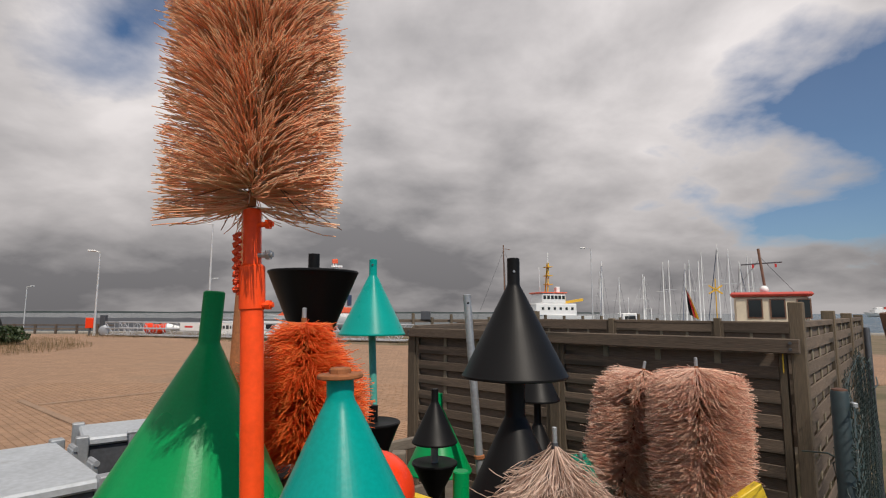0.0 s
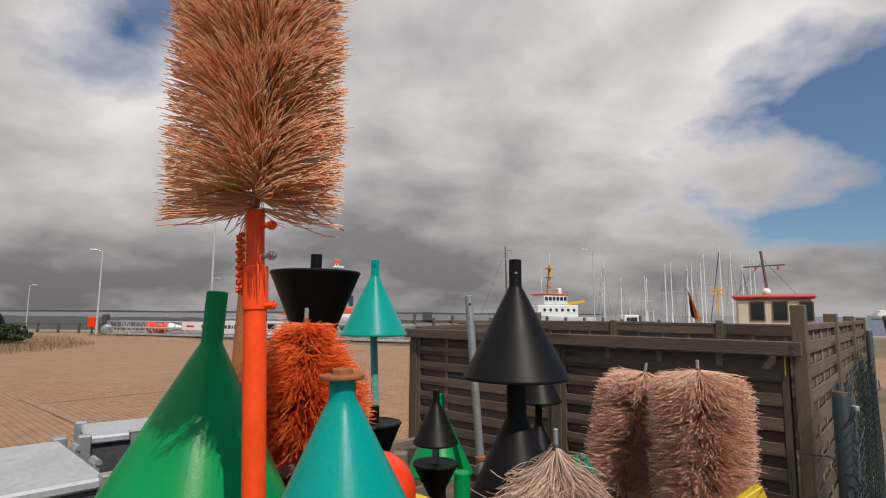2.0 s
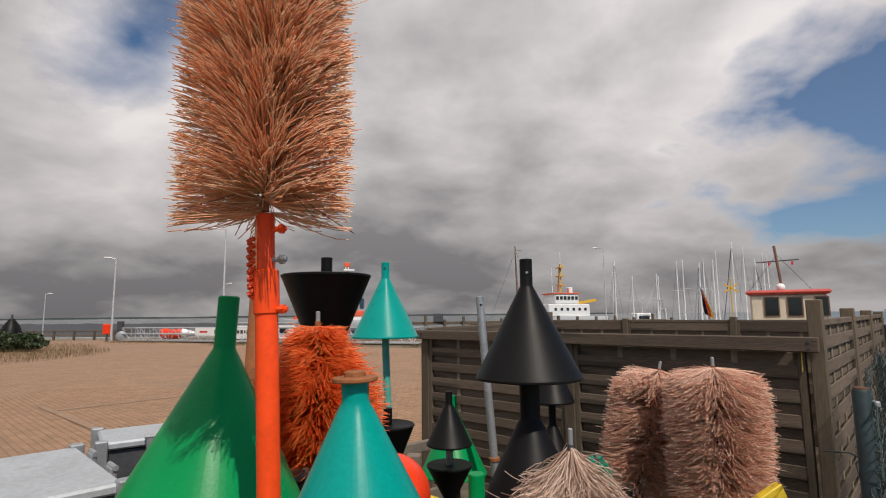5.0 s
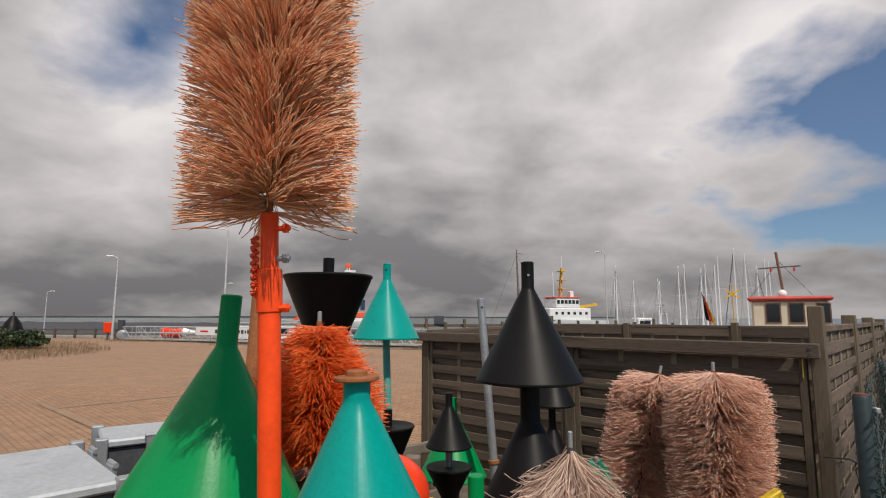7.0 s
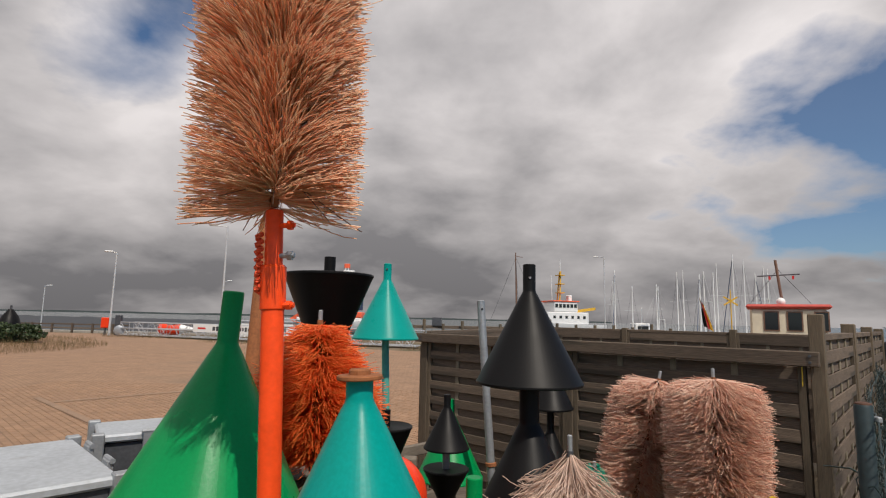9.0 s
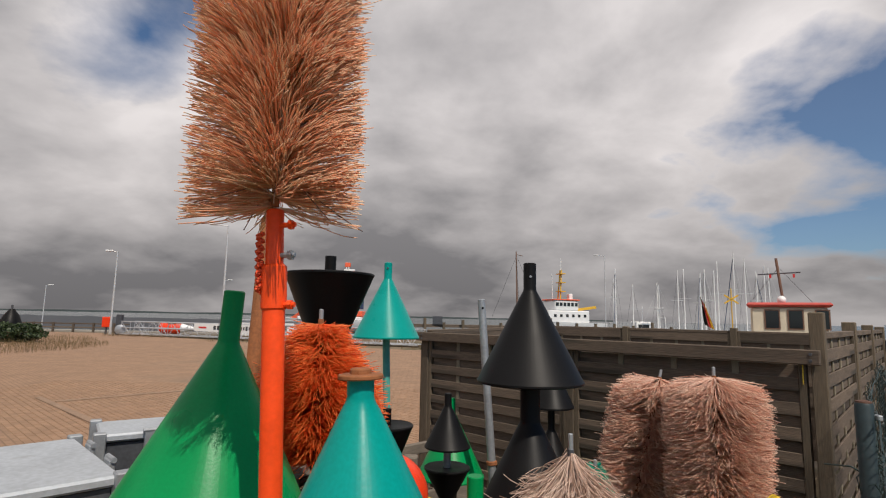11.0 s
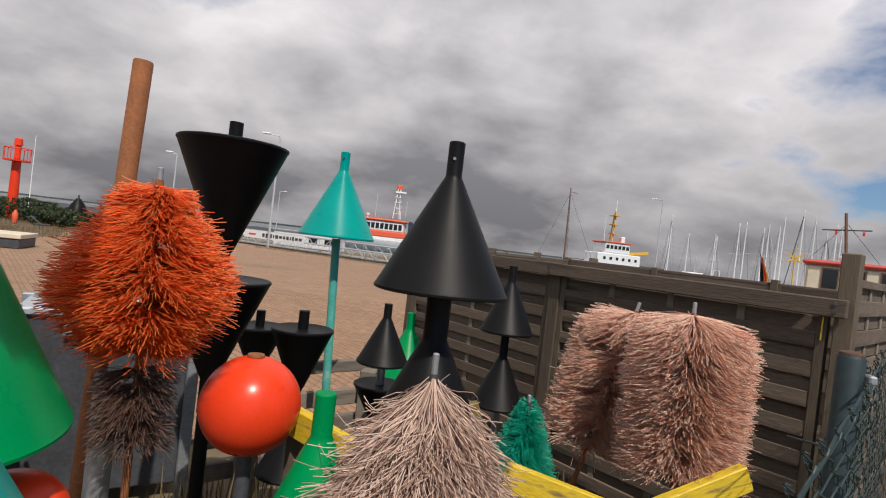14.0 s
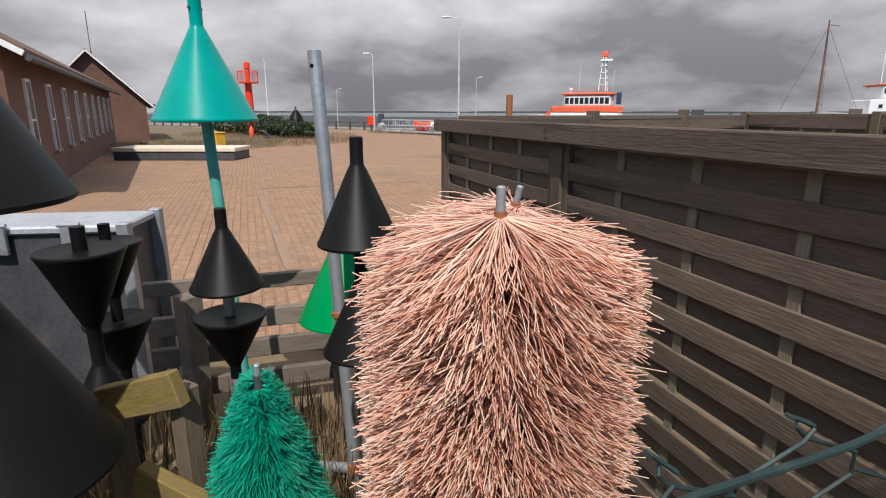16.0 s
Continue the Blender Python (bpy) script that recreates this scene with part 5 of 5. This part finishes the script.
t = thing("pontoon", (-18.6, 16.6, 0), "black and yellow flat steel pontoon on the yard", "pontoon", turn=(0, 0, 30))
part("hull", box(-2.4, -0.9, 0.0, 2.4, 0.9, 0.34, 0.03), M["dark_steel"], t, "black pontoon hull")
part("deck", box(-2.45, -0.95, 0.342, 2.45, 0.95, 0.5, 0.02), M["cream"], t, "pale yellow deck edge")
t = thing("yellow_crate", (-22.5, 21.3, 0), "yellow plastic crate behind the pontoon", "crate")
part("body", box(-0.4, -0.3, 0, 0.4, 0.3, 0.8, 0.03), M["yellow_steel"], t)
part("rim", box(-0.43, -0.33, 0.802, 0.43, 0.33, 0.87, 0.02), M["yellow_steel"], t)
t = thing("orange_buoy", (-31.0, 31.2, 0), "small orange buoy standing on the grass", "buoy")
part("body", lathe([(0.12, 0), (0.16, 0.25), (0.16, 0.6), (0.05, 0.85)], 16), M["orange_ship"], t, smooth=40)
t = thing("anchor", (-29.6, 31.4, 0), "old dark anchor lying on the grass", "anchor", turn=(0, 0, -20))
part("shank", rod((-0.8, 0, 0.55), (0.6, 0, 0.1), 0.05, 8), M["dark_steel"], t)
part("arm", rod((0.6, -0.5, 0.12), (0.6, 0.5, 0.12), 0.06, 8), M["dark_steel"], t)
part("stock", rod((-0.75, -0.3, 0.5), (-0.75, 0.3, 0.5), 0.04, 8), M["dark_steel"], t)
t = thing("red_beacon", (-36, 35.7, 0), "red steel light beacon with a railed platform", "beacon")
part("column", lathe([(0.35, 0), (0.28, 4.2)], 20), M["red"], t, smooth=40)
part("platform", lathe([(0.3, 4.2), (0.85, 4.25), (0.85, 4.35), (0.3, 4.36)], 20), M["red"], t)
for k in range(10):
    aa = 2 * math.pi * k / 10
    part("rail_post", rod((0.82 * math.cos(aa), 0.82 * math.sin(aa), 4.35), (0.82 * math.cos(aa), 0.82 * math.sin(aa), 5.2), 0.025, 6), M["red"], t)
part("handrail", pipe([(0.82 * math.cos(k * 0.3142), 0.82 * math.sin(k * 0.3142), 5.2) for k in range(21)], 0.03, 6), M["red"], t)
part("lantern", lathe([(0.2, 4.36), (0.2, 5.4), (0.28, 5.42), (0.24, 5.9), (0.02, 6.0)], 16), M["red"], t, smooth=40)
t = thing("flagpole", (-47, 48, 0), "slim white flagpole near the quay", "flagpole")
part("pole", rod((0, 0, 0), (0, 0, 7.8), 0.06, 10, 0.03), M["white"], t)
part("foot", lathe([(0.22, 0), (0.22, 0.25), (0.1, 0.3)], 16), M["stone"], t)
t = thing("cone_buoy", (-29.6, 34.5, 0), "dark conical buoy with white base on the grass", "buoy")
part("body", lathe([(0.75, 0.42), (0.72, 0.8), (0.45, 1.6), (0.2, 1.95), (0.14, 2.05)], 28), M["black"], t, smooth=50)
part("base", lathe([(0.72, 0), (0.78, 0.05), (0.78, 0.4), (0.75, 0.418)], 28), M["white"], t, smooth=30)
part("eye", lathe([(0.06, 2.05), (0.06, 2.3), (0.03, 2.32)], 10), M["dark_steel"], t)


def bush(at, rx, ry, h, count, seed):
    t = thing("bush", at, "dense dark green bush on the grass", "bush", "bushes")
    g = np.random.default_rng(seed)
    br = []
    for k in range(9):
        aa = g.random() * 6.28
        br.append(pipe([(0, 0, 0), (0.3 * rx * math.cos(aa), 0.3 * ry * math.sin(aa), h * 0.35), (0.7 * rx * math.cos(aa), 0.7 * ry * math.sin(aa), h * (0.5 + 0.3 * g.random()))], 0.03, 5))
    part("branches", cat(*br), M["mast_wood"], t)
    V = np.zeros((count, 4, 3))
    for i in range(count):
        v = g.normal(size=3)
        v /= np.linalg.norm(v)
        r = 0.72 + 0.33 * noise.noise((v[0] * 2.2 + seed, v[1] * 2.2, v[2] * 2.2)) + 0.12 * g.random()
        p = np.array([v[0] * rx * r, v[1] * ry * r, max(0.03, h * 0.45 + v[2] * h * 0.55 * r)])
        s = 0.09 + 0.07 * g.random()
        e1, e2 = g.normal(size=3), g.normal(size=3)
        e1 /= np.linalg.norm(e1)
        e2 -= e1 * (e1 @ e2)
        e2 /= np.linalg.norm(e2)
        V[i] = [p - e1 * s, p + e2 * s * 0.5, p + e1 * s, p - e2 * s * 0.5]
    bristle_part((V.reshape(-1, 3), np.arange(count * 4).reshape(-1, 4)), M["leaf"], t, "small dark green leaves").name = "leaves"


bush((-28.0, 33.2, 0), 2.0, 1.4, 1.25, 2600, 31)
bush((-31.0, 34.2, 0), 2.4, 1.5, 1.4, 2600, 32)
bush((-35.0, 36.0, 0), 3.4, 1.8, 1.7, 2600, 33)
bush((-41.0, 37.5, 0), 4.0, 1.8, 1.9, 2600, 34)


# ---- kerb strips and pavers of the yard ----
RU = Vector((0.755, -0.656, 0))      # along the rows
RV = Vector((0.656, 0.755, 0))       # across them
single("trim_strip", beam((-9.6, 12.25, 0.012), (-2.9, 6.75, 0.012), 0.14, 0.05, 0.006), M["stone_warm"], "flush kerb strip across the paved yard", "kerb", kind="structure")
single("trim_strip", beam((-8.8, 11.75, 0.012), (-6.2, 14.9, 0.012), 0.12, 0.05, 0.006), M["stone_warm"], "flush kerb strip across the paved yard", "kerb", kind="structure")


def inside(x, y):
    k = False
    for i in range(len(yard)):
        (x0, y0), (x1, y1) = yard[i], yard[i - 1]
        if (y0 > y) != (y1 > y) and x < (x1 - x0) * (y - y0) / (y1 - y0) + x0:
            k = not k
    return k


pav = thing("paver_field", (0, 0, 0), "worn sand-coloured paving bricks in straight rows", "paving", kind="structure")
brick_geo = ([(-0.113, -0.0525, 0), (0.113, -0.0525, 0), (0.113, 0.0525, 0), (-0.113, 0.0525, 0), (-0.107, -0.0465, 0.012), (0.107, -0.0465, 0.012), (0.107, 0.0465, 0.012), (-0.107, 0.0465, 0.012)],
             [(4, 5, 6, 7), (0, 1, 5, 4), (1, 2, 6, 5), (2, 3, 7, 6), (3, 0, 4, 7)])
brick_me = mesh_of("brick", brick_geo, M["paver"])
turn = math.degrees(math.atan2(RU.y, RU.x))
g = random.Random(12)
spots = []
for j in range(-10, 130):
    for i in range(-62, 30):
        p = RU * (i * 0.24 + 0.12 * (j % 2)) + RV * (j * 0.12) + Vector((-1.2, 5.2, 0))
        if inside(p.x, p.y) and p.y < 15.5 and p.x > -11.5:
            spots.append((p.x, p.y))
spots.sort(key=lambda q: (q[0] + 1.6) ** 2 + (q[1] - 6.2) ** 2)
V, F = [], []
for k, (x, y) in enumerate(spots):
    m = pose(x, y, g.uniform(-0.003, 0.003), g.uniform(-0.8, 0.8), g.uniform(-0.8, 0.8), turn + g.uniform(-1, 1))
    if k < 280:
        ob = new("brick", brick_me)
        ob.parent, ob.matrix_basis = pav, m
    else:
        o = len(V)
        V += [tuple(m @ Vector(q)) for q in brick_geo[0]]
        F += [tuple(o + q for q in f) for f in brick_geo[1]]
rest = part("far_bricks", (V, F), M["paver_far"], pav, "joined rows of paving bricks")
rest["kind"] = "stuff"
